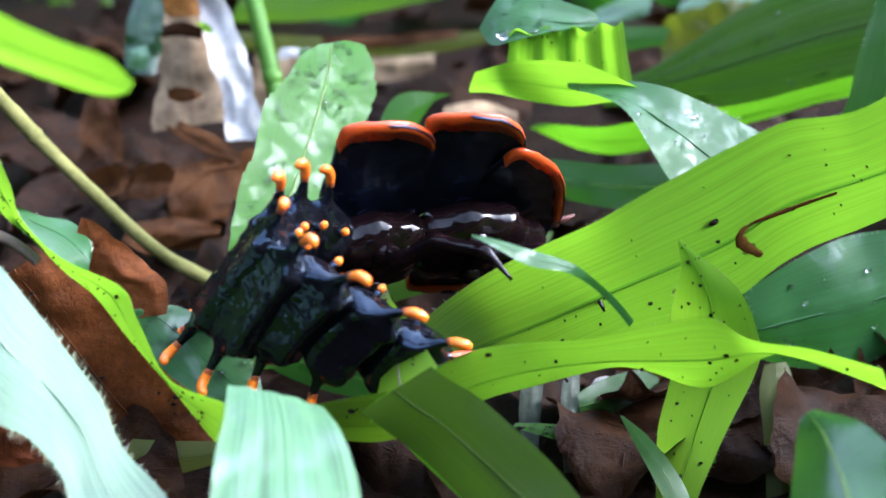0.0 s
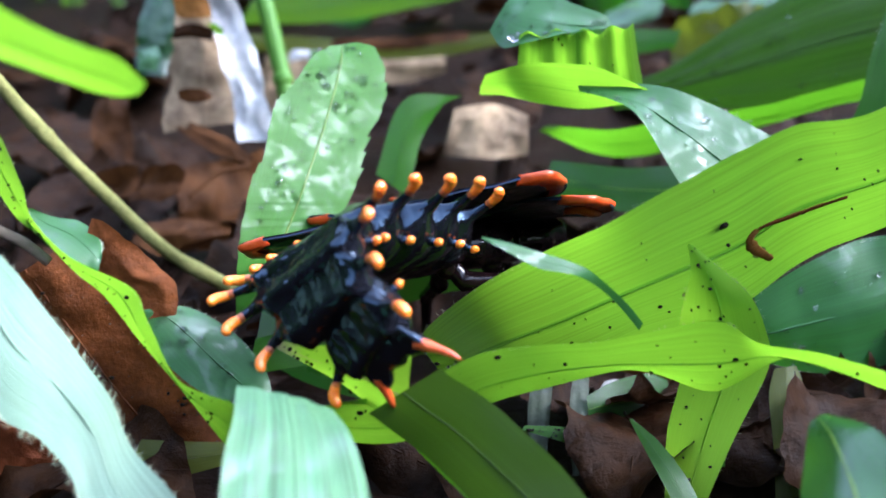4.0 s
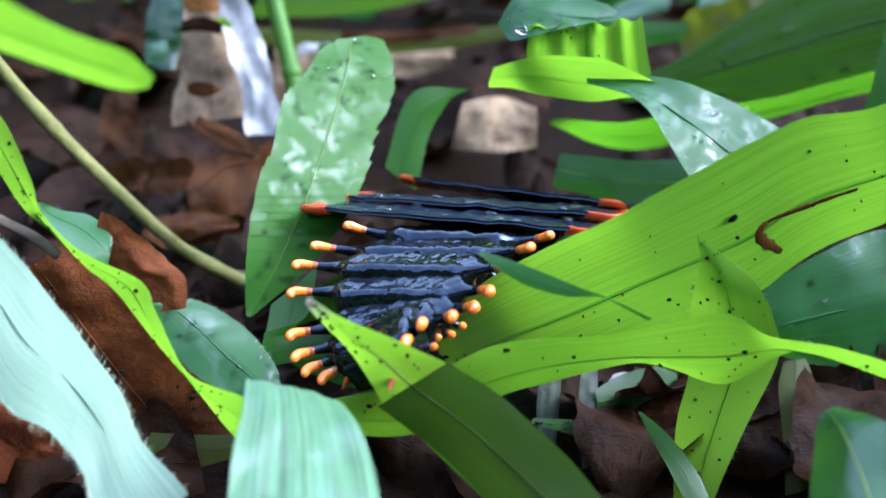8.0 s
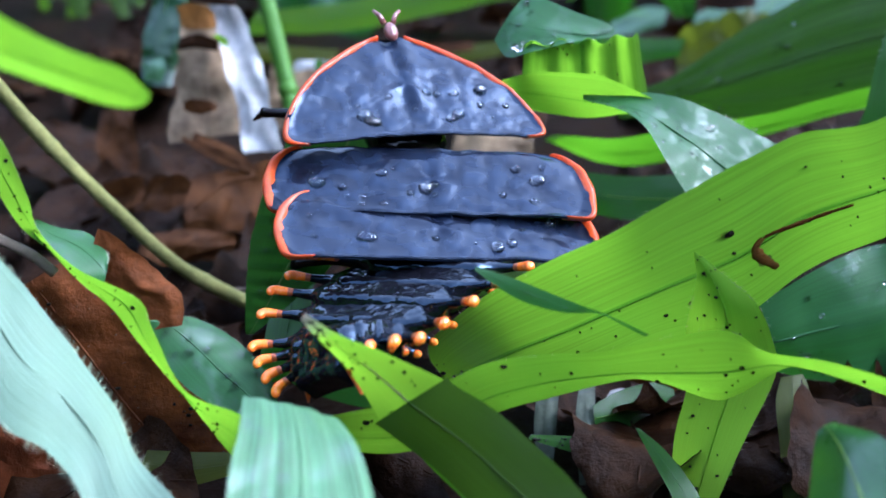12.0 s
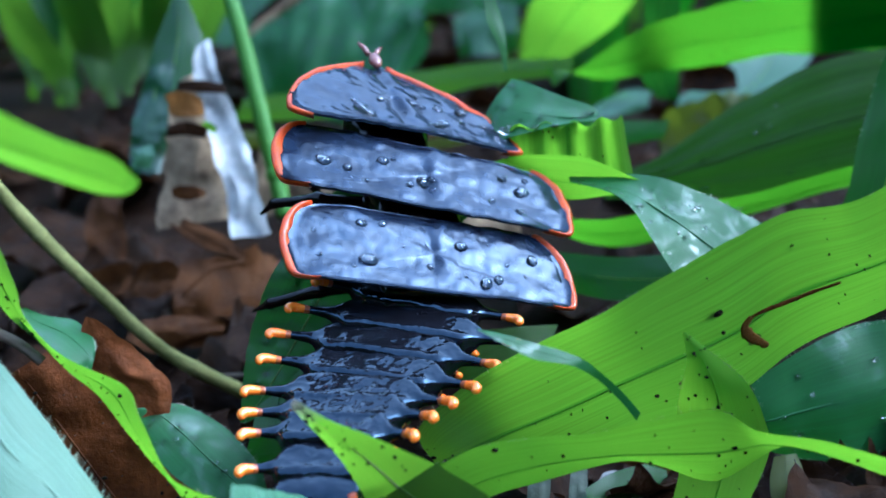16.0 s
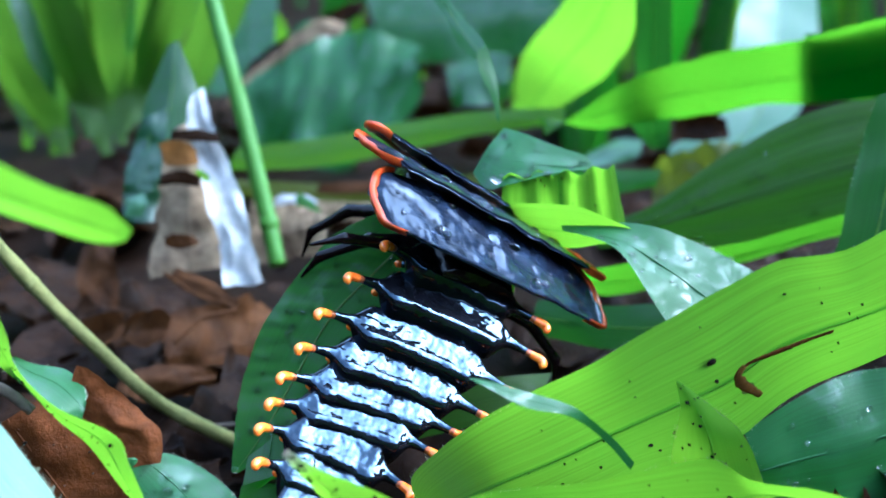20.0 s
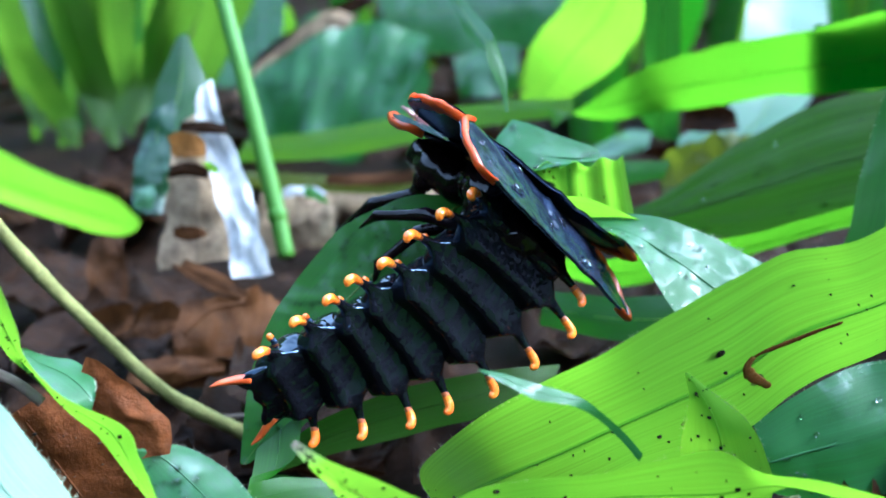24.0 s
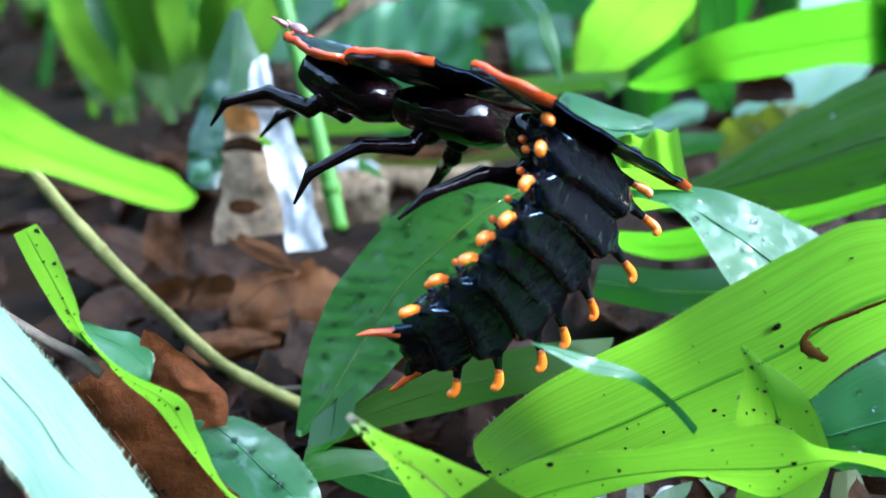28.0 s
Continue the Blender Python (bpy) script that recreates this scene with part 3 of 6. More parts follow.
leaf("grass_leaf", "wet glossy grass leaf with hairy margin", M["wet_film"],
     [(-22.5, 61.4, 21.2, 0.2, 0.0, 0.0), (-21.9, 61.6, 20.3, 0.2, 1.1, -0.1), (-20.5, 61.8, 19.4, 0.2, 1.7, 0.1), (-19.4, 61.4, 18.6, 0.3, 1.2, 0.2), (-18.9, 61.2, 18.0, 0.1, 0.2, 0.4)], fold=0.3, rib=1, hair=1)
leaf("grass_leaf", "wet dark glossy leaf with hairy margin beside a dead leaf", M["wet_film"],
     [(-17.0, 61.6, 15.0, 0.1, 0.2, -0.1), (-16.0, 62.3, 14.2, 0.9, 1.0, 0.2), (-14.7, 62.0, 13.2, 1.5, 1.1, 0.4), (-13.0, 61.2, 11.8, 1.6, 1.0, 0.6), (-11.3, 60.3, 10.7, 1.1, 0.8, 0.7), (-10.1, 59.4, 9.8, 0.4, 0.7, 0.4), (-9.3, 58.5, 9.0, 0.2, 0.2, 0.3)], fold=0.5, rib=1, hair=1, drops=40)
BROAD = leaf("grass_leaf", "broad bright translucent grass leaf with specks and a brown chewed mark", M["bright"],
     [(-0.2, 61.7, 11.0, -0.2, 0.0, 0.1), (0.3, 61.8, 11.3, -1.5, 0.1, 1.1), (1.3, 61.9, 11.7, -2.2, 0.2, 1.9), (3.7, 62.4, 12.6, -1.9, -0.2, 3.1), (7.2, 62.2, 14.3, -1.7, -1.3, 4.0), (11.2, 61.8, 16.5, -1.7, -2.4, 4.8), (16.3, 63.1, 18.2, -1.8, -2.5, 5.3), (20.0, 63.8, 20.4, -1.2, -2.3, 5.1), (24.2, 64.0, 21.8, -1.7, -2.5, 4.2), (29.2, 63.8, 24.3, -2.2, -2.5, 4.4)], fold=0.7, rib=1, hair=1, spots=1)
leaf("grass_leaf", "bright translucent grass leaf lying across the others", M["bright"],
     [(-9.3, 56.8, 10.2, 0.1, -0.2, 0.7), (-5.9, 56.8, 10.3, -0.2, -0.7, 1.5), (-1.9, 56.5, 10.8, -0.5, -1.2, 2.2), (2.8, 57.0, 13.0, -1.1, -1.6, 2.1), (8.7, 57.4, 13.8, -1.2, -1.5, 1.7), (14.2, 57.0, 14.1, -0.7, -1.7, 3.0), (17.2, 56.7, 14.6, -0.9, -1.0, 0.9), (20.1, 55.6, 14.5, -0.7, -0.9, 1.0), (23.2, 54.3, 13.9, -0.8, -0.8, 1.3)], fold=0.5, rib=1, hair=1, spots=1)
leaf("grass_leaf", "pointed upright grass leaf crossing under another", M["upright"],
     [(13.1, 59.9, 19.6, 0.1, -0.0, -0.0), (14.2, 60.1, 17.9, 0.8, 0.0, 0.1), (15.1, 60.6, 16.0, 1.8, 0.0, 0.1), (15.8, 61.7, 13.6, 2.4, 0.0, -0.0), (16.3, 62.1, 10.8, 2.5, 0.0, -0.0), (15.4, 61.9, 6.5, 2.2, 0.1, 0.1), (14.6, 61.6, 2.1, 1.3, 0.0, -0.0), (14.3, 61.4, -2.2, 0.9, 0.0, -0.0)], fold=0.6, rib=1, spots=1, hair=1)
leaf("grass_leaf", "dark wet glossy leaf with a pale midrib", M["wet_film"],
     [(21.6, 73.3, 7.4, -0.9, 0.3, 2.6), (24.1, 73.5, 8.0, -0.8, 0.7, 3.6), (28.5, 74.0, 8.9, -0.6, 1.0, 4.2), (32.7, 74.5, 10.0, -0.9, 1.1, 3.7)], fold=0.9, rib=1, hair=1, ripple=0.5, drops=30)
leaf("grass_leaf", "wet glossy leaf low beside the litter", M["gloss"],
     [(17.8, 50.2, 14.7, 0.4, 0.1, 0.2), (18.0, 48.0, 14.7, 1.4, -0.5, 1.2), (17.9, 44.6, 14.3, 2.3, -0.5, 1.2), (17.3, 40.0, 13.9, 3.1, 0.1, 0.2)], fold=0.6, rib=1)
leaf("grass_leaf", "olive upright narrow grass leaf", M["olive"],
     [(22.3, 70.1, 6.5, 0.7, 0.0, 0.1), (22.2, 69.1, 5.3, 1.1, 0.2, 0.3), (22.1, 66.9, 2.8, 1.0, 0.1, 0.3), (21.9, 64.2, -0.9, 0.9, 0.0, -0.0)], fold=0.4, rib=1)
leaf("grass_leaf", "thin upright grass leaf with one midrib", M["mid"],
     [(11.0, 62.2, 7.4, 0.1, 0.0, 0.0), (12.2, 60.7, 6.3, 0.4, 0.1, 0.3), (13.4, 59.0, 4.9, 0.7, 0.1, 0.1), (14.4, 57.2, 3.1, 0.6, 0.1, 0.1)], fold=0.2, rib=1)
leaf("grass_leaf", "low green blade lying over the litter", M["mid"],
     [(4.9, 65.5, 4.8, 0.1, 0.1, 0.1), (7.5, 65.3, 4.4, 0.2, 0.2, 0.4), (10.6, 64.9, 3.6, 0.1, 0.2, 0.6), (14.0, 64.9, 3.3, 0.0, 0.3, 0.6), (17.5, 64.7, 2.9, 0.0, 0.2, 0.4)], fold=0.2, rib=1, spots=1)
leaf("grass_leaf", "low glossy leaf in the shade", M["gloss"],
     [(-12.6, 73.7, 6.5, 0.2, 0.2, 0.6), (-9.8, 74.1, 5.0, 0.4, 0.5, 1.2), (-6.2, 74.6, 3.4, 0.2, 0.6, 1.3), (-3.3, 75.1, 2.2, 0.0, 0.4, 0.9)], fold=0.4, rib=1)
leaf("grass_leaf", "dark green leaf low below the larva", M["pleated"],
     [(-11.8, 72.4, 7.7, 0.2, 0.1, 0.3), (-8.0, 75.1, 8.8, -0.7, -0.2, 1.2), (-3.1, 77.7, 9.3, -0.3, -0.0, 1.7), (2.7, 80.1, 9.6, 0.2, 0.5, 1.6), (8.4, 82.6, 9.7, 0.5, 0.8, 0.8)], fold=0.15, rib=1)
leaf("grass_leaf", "small wet green leaf near the ground", M["mid"],
     [(-11.4, 63.7, 10.6, 0.3, 0.3, 0.9), (-8.4, 64.8, 10.6, -0.7, 0.2, 0.7), (-5.5, 65.7, 10.2, -0.3, 0.1, 0.4), (-3.4, 65.7, 10.2, 0.0, 0.0, 0.1)], fold=0.3, rib=1)
leaf("grass_leaf", "wet leaf folded over with a whitish glossy top", M["wet_film"],
     [(4.4, 85.4, 27.1, 1.2, 1.4, 1.3), (5.5, 84.2, 26.5, 1.5, 1.7, 1.5), (7.4, 83.5, 26.2, 1.8, 1.5, 0.9), (9.6, 83.4, 26.0, 1.6, 1.1, 0.4), (11.5, 83.9, 26.0, 0.2, 0.3, 0.2)], fold=0.2, rib=1, ripple=0.3, drops=40)
leaf("grass_leaf", "bright crumpled hanging grass leaf end", M["bright"],
     [(9.2, 82.7, 25.8, 4.0, 0.3, 0.1), (9.4, 83.6, 24.6, 4.2, 0.2, 0.1), (9.6, 84.5, 23.0, 4.3, 0.3, 0.0), (9.9, 85.2, 21.6, 4.3, 0.2, -0.2), (10.0, 85.6, 20.9, 4.2, 0.3, -0.3)], fold=0.1, rib=0, spots=0.4, ripple=0.3, pleat=0.3)
leaf("grass_leaf", "twisted grass leaf with bright underside", M["bright"],
     [(2.8, 86.7, 20.9, 0.2, -0.8, 1.0), (5.5, 83.8, 21.9, 0.1, -1.6, 1.7), (9.7, 81.7, 21.9, -0.1, -2.0, 2.0), (12.8, 81.1, 21.7, -0.0, -1.2, 1.2), (15.1, 80.5, 21.5, -0.3, -0.4, 0.4)], fold=0.3, rib=1)
leaf("grass_leaf", "wet glossy twisted end of a grass leaf", M["wet_film"],
     [(9.2, 80.5, 22.4, -0.0, -0.5, -0.1), (12.8, 78.8, 22.0, -0.3, -1.8, -0.4), (15.6, 77.5, 20.6, -1.3, -2.5, -1.1), (18.2, 76.5, 18.8, -2.2, -2.5, -1.8), (21.5, 75.5, 16.4, -2.8, -2.5, -1.7)], fold=0.3, rib=1, hair=1, ripple=0.3, drops=30)
leaf("broad_leaf", "large dark green leaf with a pale midrib", M["pleated"],
     [(15.4, 107.4, 13.9, -0.2, 0.3, 1.0), (20.8, 105.7, 15.5, -0.7, 0.5, 1.6), (27.2, 103.3, 18.2, -0.7, 1.2, 4.1), (33.5, 101.0, 21.0, -0.4, 1.6, 5.2), (40.0, 99.4, 23.1, 0.1, 1.5, 5.0), (47.6, 98.0, 25.8, 0.1, 1.5, 5.1)], fold=0.8, rib=1, drops=50, pleat=0.07)
leaf("grass_leaf", "dark green leaf hanging over the grass", M["dark"],
     [(36.0, 91.1, 29.9, -1.9, -0.1, -0.6), (35.0, 89.3, 24.0, -2.8, 0.0, 0.0), (33.8, 87.8, 18.9, -3.0, -0.0, -0.2), (32.4, 86.7, 15.2, -3.4, 0.1, 0.3), (31.1, 85.9, 12.4, -3.0, 0.2, 0.7)], fold=0.4, rib=1, hair=1)
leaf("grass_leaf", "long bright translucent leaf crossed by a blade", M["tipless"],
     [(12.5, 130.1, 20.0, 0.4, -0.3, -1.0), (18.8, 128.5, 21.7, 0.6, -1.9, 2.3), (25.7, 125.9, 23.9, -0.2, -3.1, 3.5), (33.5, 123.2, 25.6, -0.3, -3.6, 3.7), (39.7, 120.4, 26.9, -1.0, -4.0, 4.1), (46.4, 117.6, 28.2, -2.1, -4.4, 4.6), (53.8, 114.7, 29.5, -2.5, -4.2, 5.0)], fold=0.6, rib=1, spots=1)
leaf("grass_leaf", "dark upright narrow grass leaf", M["dark"],
     [(22.5, 121.5, 40.5, 1.7, -0.0, -0.0), (23.1, 123.7, 33.8, 1.8, -0.0, -0.0), (23.8, 126.6, 26.0, 1.9, -0.0, -0.0), (24.6, 131.1, 19.6, 2.1, -0.1, -0.2), (25.8, 131.7, 16.9, 1.1, -0.1, -0.1)], fold=0.2, rib=1)
leaf("broad_leaf", "bright soft broad leaf among the grass", M["bright"],
     [(13.5, 163.1, 15.1, 1.9, -0.3, -0.8), (17.4, 159.8, 21.7, 4.4, -2.6, -1.6), (20.9, 153.1, 27.5, 4.0, -3.3, -2.1), (23.0, 148.6, 33.4, 2.9, -3.3, -2.1), (25.4, 144.0, 39.1, 3.5, -2.7, -1.8)], fold=0.4, rib=1)
leaf("broad_leaf", "large glossy leaf with a brown margin among the grass", M["wet_film"],
     [(-28.1, 189.3, 13.9, 0.3, 2.9, 4.4), (-18.6, 187.5, 15.0, 1.7, 6.1, 9.9), (-8.0, 185.2, 14.7, 1.8, 5.2, 8.7), (-3.0, 183.9, 17.7, 1.6, 3.1, 5.1), (-1.0, 183.1, 18.6, 0.4, 0.9, 1.1)], fold=1.5, rib=1, ripple=2.2)
leaf("broad_leaf", "large dim glossy leaf among the grass", M["gloss"],
     [(-8.4, 202.5, 23.9, -1.7, 1.9, 6.3), (3.7, 202.4, 24.1, -0.8, 2.5, 6.6), (16.2, 202.3, 24.4, 0.6, 1.8, 6.2), (27.9, 202.9, 26.9, 1.2, 3.1, 5.2)], fold=0.5, rib=1)
leaf("grass_leaf", "long bright leaf lying among the grass", M["bright"],
     [(-24.0, 147.4, 13.3, 0.7, 0.4, 1.3), (-13.6, 147.4, 13.9, 0.0, 0.5, 1.7), (-2.4, 147.8, 15.7, 0.0, 0.5, 1.7), (7.4, 148.2, 17.2, 0.0, 0.4, 1.3), (17.1, 148.2, 17.8, 0.0, 0.3, 1.0)], fold=0.3, rib=1)
leaf("grass_leaf", "long low leaf with an orange margin", M["olive"],
     [(-23.5, 142.5, 10.9, 0.7, 0.2, 0.9), (-13.3, 142.1, 10.2, 0.0, 0.3, 1.0), (-2.5, 142.0, 10.0, 0.0, 0.3, 1.0), (7.0, 142.2, 11.3, 0.0, 0.2, 0.8)], fold=0.3, rib=1)
leaf("grass_leaf", "wet white-shining leaf among the grass", M["gloss_pale"],
     [(39.4, 160.3, 9.3, 3.6, 0.5, 1.8), (45.3, 163.6, 14.4, 5.1, -0.1, -0.1), (48.8, 169.8, 22.1, 5.8, -0.3, -0.8), (51.0, 176.7, 28.9, 5.3, -0.3, -0.8), (53.0, 185.7, 36.0, 4.5, -0.2, -0.4)], fold=0.4, rib=1)
leaf("grass_leaf", "curled thin tip of a leaf", M["gloss"],
     [(0.3, 98.3, 38.6, 0.7, 0.1, 0.4), (1.9, 96.4, 35.8, 0.3, 0.2, 0.5), (3.5, 95.1, 33.5, 0.7, 0.1, 0.5), (4.5, 94.3, 32.6, 0.2, 0.2, 0.6)], fold=0.2, rib=1)
leaf("grass_leaf", "twisted thin tip of a leaf", M["mid"],
     [(4.4, 94.5, 33.0, 0.4, 0.1, 0.2), (4.8, 93.4, 31.3, 0.6, 0.0, 0.0), (5.3, 92.4, 29.7, 0.3, 0.0, 0.1), (5.5, 91.4, 27.9, 0.1, 0.0, 0.0)], fold=0.1, rib=1)
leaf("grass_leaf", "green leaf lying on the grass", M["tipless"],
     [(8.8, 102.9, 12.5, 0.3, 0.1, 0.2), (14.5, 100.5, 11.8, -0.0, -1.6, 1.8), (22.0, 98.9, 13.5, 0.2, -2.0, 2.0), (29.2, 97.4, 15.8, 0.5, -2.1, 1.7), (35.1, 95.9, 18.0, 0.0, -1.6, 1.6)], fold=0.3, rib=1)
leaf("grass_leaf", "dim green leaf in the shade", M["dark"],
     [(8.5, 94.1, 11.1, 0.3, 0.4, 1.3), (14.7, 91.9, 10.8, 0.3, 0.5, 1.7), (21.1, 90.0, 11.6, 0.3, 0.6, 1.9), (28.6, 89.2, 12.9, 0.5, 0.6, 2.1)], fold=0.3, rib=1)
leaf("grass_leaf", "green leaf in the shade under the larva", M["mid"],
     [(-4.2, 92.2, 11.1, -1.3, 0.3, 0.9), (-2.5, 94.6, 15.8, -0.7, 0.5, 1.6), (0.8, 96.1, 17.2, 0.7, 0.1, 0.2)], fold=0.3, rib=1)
leaf("grass_leaf", "olive green upright blade of a grass clump", M["clump"],
     [(-52.9, 173.0, 35.1, 3.3, -0.1, -0.4), (-51.1, 176.2, 24.8, 3.4, -0.1, -0.1), (-49.6, 179.4, 14.8, 2.8, -0.0, -0.0), (-46.7, 175.3, 8.2, 0.7, -0.0, -0.0)], fold=0.6, rib=1)
leaf("grass_leaf", "olive green upright blade of a grass clump", M["clump"],
     [(-45.5, 173.3, 36.5, 2.6, -0.1, -0.3), (-45.7, 176.5, 26.3, 2.7, -0.0, -0.0), (-46.0, 179.9, 16.4, 2.3, -0.0, -0.0), (-44.6, 175.8, 9.7, 0.7, -0.0, -0.0)], fold=0.6, rib=1)
leaf("grass_leaf", "olive green upright blade of a grass clump", M["clump"],
     [(-58.6, 170.0, 24.8, 2.6, -0.1, -0.3), (-56.9, 174.3, 18.4, 2.7, -0.0, -0.0), (-55.5, 178.7, 12.1, 2.3, -0.0, -0.0), (-52.5, 175.4, 8.3, 0.7, -0.0, -0.0)], fold=0.6, rib=1)
leaf("grass_leaf", "olive green upright blade of a grass clump", M["clump"],
     [(-32.6, 172.7, 34.8, 3.3, -0.1, -0.4), (-37.5, 176.3, 25.8, 3.4, -0.1, -0.1), (-42.2, 180.0, 17.1, 2.8, -0.0, -0.0), (-44.2, 176.2, 11.3, 0.7, -0.0, -0.0)], fold=0.6, rib=1)
leaf("grass_leaf", "olive green upright blade of a grass clump", M["clump"],
     [(-61.5, 173.1, 35.3, 2.6, -0.1, -0.3), (-60.6, 176.6, 25.9, 2.7, -0.0, -0.0), (-60.0, 180.2, 16.8, 2.3, -0.0, -0.0), (-57.4, 176.2, 10.7, 0.7, -0.0, -0.0)], fold=0.6, rib=1)
leaf("grass_leaf", "olive green upright blade of a grass clump", M["clump"],
     [(-49.0, 173.6, 37.3, 3.3, -0.1, -0.4), (-49.6, 176.8, 27.1, 3.4, -0.1, -0.1), (-50.4, 180.2, 17.2, 2.8, -0.0, -0.0), (-49.1, 176.1, 10.6, 0.7, -0.0, -0.0)], fold=0.6, rib=1)
leaf("grass_leaf", "olive green upright blade of a grass clump", M["clump"],
     [(-36.5, 173.2, 36.4, 2.6, -0.1, -0.3), (-38.7, 176.5, 26.5, 2.7, -0.0, -0.0), (-40.8, 179.9, 16.9, 2.3, -0.0, -0.0), (-40.9, 176.0, 10.5, 0.7, -0.0, -0.0)], fold=0.6, rib=1)
leaf("grass_leaf", "olive green upright blade of a grass clump", M["clump"],
     [(-25.6, 172.5, 34.7, 3.3, -0.1, -0.4), (-30.6, 176.1, 25.4, 3.4, -0.1, -0.1), (-35.3, 179.7, 16.4, 2.8, -0.0, -0.0), (-37.6, 175.9, 10.4, 0.7, -0.0, -0.0)], fold=0.6, rib=1)
leaf("dead_leaf", "curled bleached white dead leaf standing in the litter", M["dead_pale"],
     [(-21.8, 115.9, 26.7, 0.5, 0.1, 0.5), (-21.5, 114.1, 24.3, 1.2, 0.0, 0.2), (-19.9, 111.8, 20.2, 1.5, 0.0, 0.2), (-18.3, 109.3, 15.4, 1.6, 0.0, 0.2), (-16.8, 106.7, 10.2, 1.9, 0.0, 0.2)], fold=-1.2, rib=1, ripple=1.1, jag=1)
leaf("dead_leaf", "tan withered dead leaf with dark stains", M["dead_tan"],
     [(-23.2, 116.0, 23.5, 1.2, 0.1, 0.2), (-23.0, 113.8, 19.9, 2.3, 0.0, 0.2), (-22.4, 111.3, 15.0, 3.6, 0.0, 0.2), (-22.1, 109.1, 10.8, 4.2, 0.1, 0.5)], fold=1.0, rib=1, ripple=0.6, jag=1)
leaf("dead_leaf", "dark wet leaf fragment beside withered leaves", M["gloss_dark"],
     [(-27.2, 120.3, 23.8, 1.4, 0.2, 0.7), (-27.7, 117.9, 19.3, 1.8, -0.0, -0.0), (-28.1, 115.8, 15.8, 1.7, -0.0, -0.0), (-28.0, 114.3, 14.2, 1.3, -0.0, -0.0)], fold=0.6, rib=1, ripple=0.4)
leaf("dead_leaf", "brown upright strip of dead leaf", M["dead_litter"],
     [(-32.7, 116.1, 11.6, 1.8, -0.0, -0.1), (-32.4, 113.6, 8.4, 2.0, -0.0, -0.1), (-32.1, 111.1, 5.3, 1.6, 0.0, -0.0), (-31.5, 109.3, 3.6, 1.1, 0.0, -0.0)], fold=0.6, rib=1, ripple=0.6, jag=1)
leaf("dead_leaf", "curled brown dead leaf in the litter", M["dead_litter"],
     [(-28.9, 105.8, 5.5, 0.3, 0.3, 0.7), (-26.4, 104.3, 7.0, 0.1, 0.6, 1.3), (-23.9, 103.5, 7.6, -0.1, 0.5, 1.1)], fold=-1.5, rib=1, ripple=0.5)
leaf("dead_leaf", "large dark brown dead leaf under the litter", M["dead_litter"],
     [(-23.6, 100.5, 5.8, 0.0, 1.2, 2.8), (-20.5, 102.5, 5.3, 0.0, 1.7, 4.0), (-17.1, 105.7, 4.9, 0.3, 1.7, 3.8), (-14.0, 108.7, 4.3, 0.0, 1.1, 2.5)], fold=1, rib=1, ripple=1.2, jag=1)
# a flat leaf added in place of a pale log
leaf("dead_leaf", "pale brown log on the litter, shaped as a leaf", M["dead_tan"],
     [(-22.0, 147.5, 6.7, 0.4, 0.5, 1.9), (-13.9, 147.3, 6.6, 0.0, 0.7, 2.2), (-5.1, 147.2, 6.4, 0.4, 0.5, 1.9), (0.2, 147.2, 6.8, 0.0, 0.3, 1.0)], fold=0.8, rib=1, ripple=0.5)
leaf("dead_leaf", "greyish pale dead leaf under the grass", M["dead_tan"],
     [(0.5, 113.0, 9.0, 0.6, 0.9, 2.0), (4.7, 113.1, 9.0, 0.3, 1.1, 2.5), (8.2, 113.0, 8.7, 0.0, 0.8, 1.8)], fold=0.6, rib=1, ripple=0.6)
leaf("dead_leaf", "reddish brown dead leaf on the ground", M["dead_red"],
     [(-29.6, 63.2, 5.4, 0.0, 1.1, 2.5), (-26.9, 64.1, 5.0, 0.4, 1.2, 2.7), (-25.0, 64.7, 3.6, 0.5, 0.7, 1.6), (-23.7, 65.2, 2.4, 0.4, 0.3, 0.7)], fold=0.8, rib=1, ripple=0.8, jag=1)
leaf("dead_leaf", "pale brown dead leaf on the ground", M["dead_tan"],
     [(-6.0, 70.6, -3.2, 0.4, 0.1, 0.3), (-1.3, 70.6, -3.2, 0.4, 0.6, 1.3), (3.2, 71.5, -3.7, 0.2, 0.6, 1.4), (6.3, 72.2, -4.7, 0.0, 0.3, 0.7)], fold=0.8, rib=1, ripple=0.9, jag=1)
leaf("dead_leaf", "thin translucent skeleton of a leaf", M["film"],
     [(6.5, 70.5, 6.3, 0.7, 0.0, -0.0), (6.1, 68.1, 3.5, 0.7, 0.0, 0.1), (6.2, 65.8, 0.6, 0.2, 0.0, 0.0)], fold=0.4, rib=1, ripple=0.4)
leaf("dead_leaf", "thin translucent strip of withered leaf", M["film"],
     [(9.0, 70.5, 6.2, 0.5, 0.0, -0.0), (8.7, 68.4, 4.0, 0.6, 0.0, -0.0), (8.4, 66.0, 0.9, 0.2, 0.0, -0.0)], fold=0.4, rib=1, ripple=0.4)
leaf("grass_leaf", "dim green leaf low on the ground", M["olive"],
     [(-18.2, 61.3, 5.8, 0.3, 0.3, 0.7), (-15.6, 61.2, 5.4, 0.2, 0.4, 0.9), (-12.8, 61.3, 5.7, 0.0, 0.3, 0.6)], fold=0.4, rib=1)
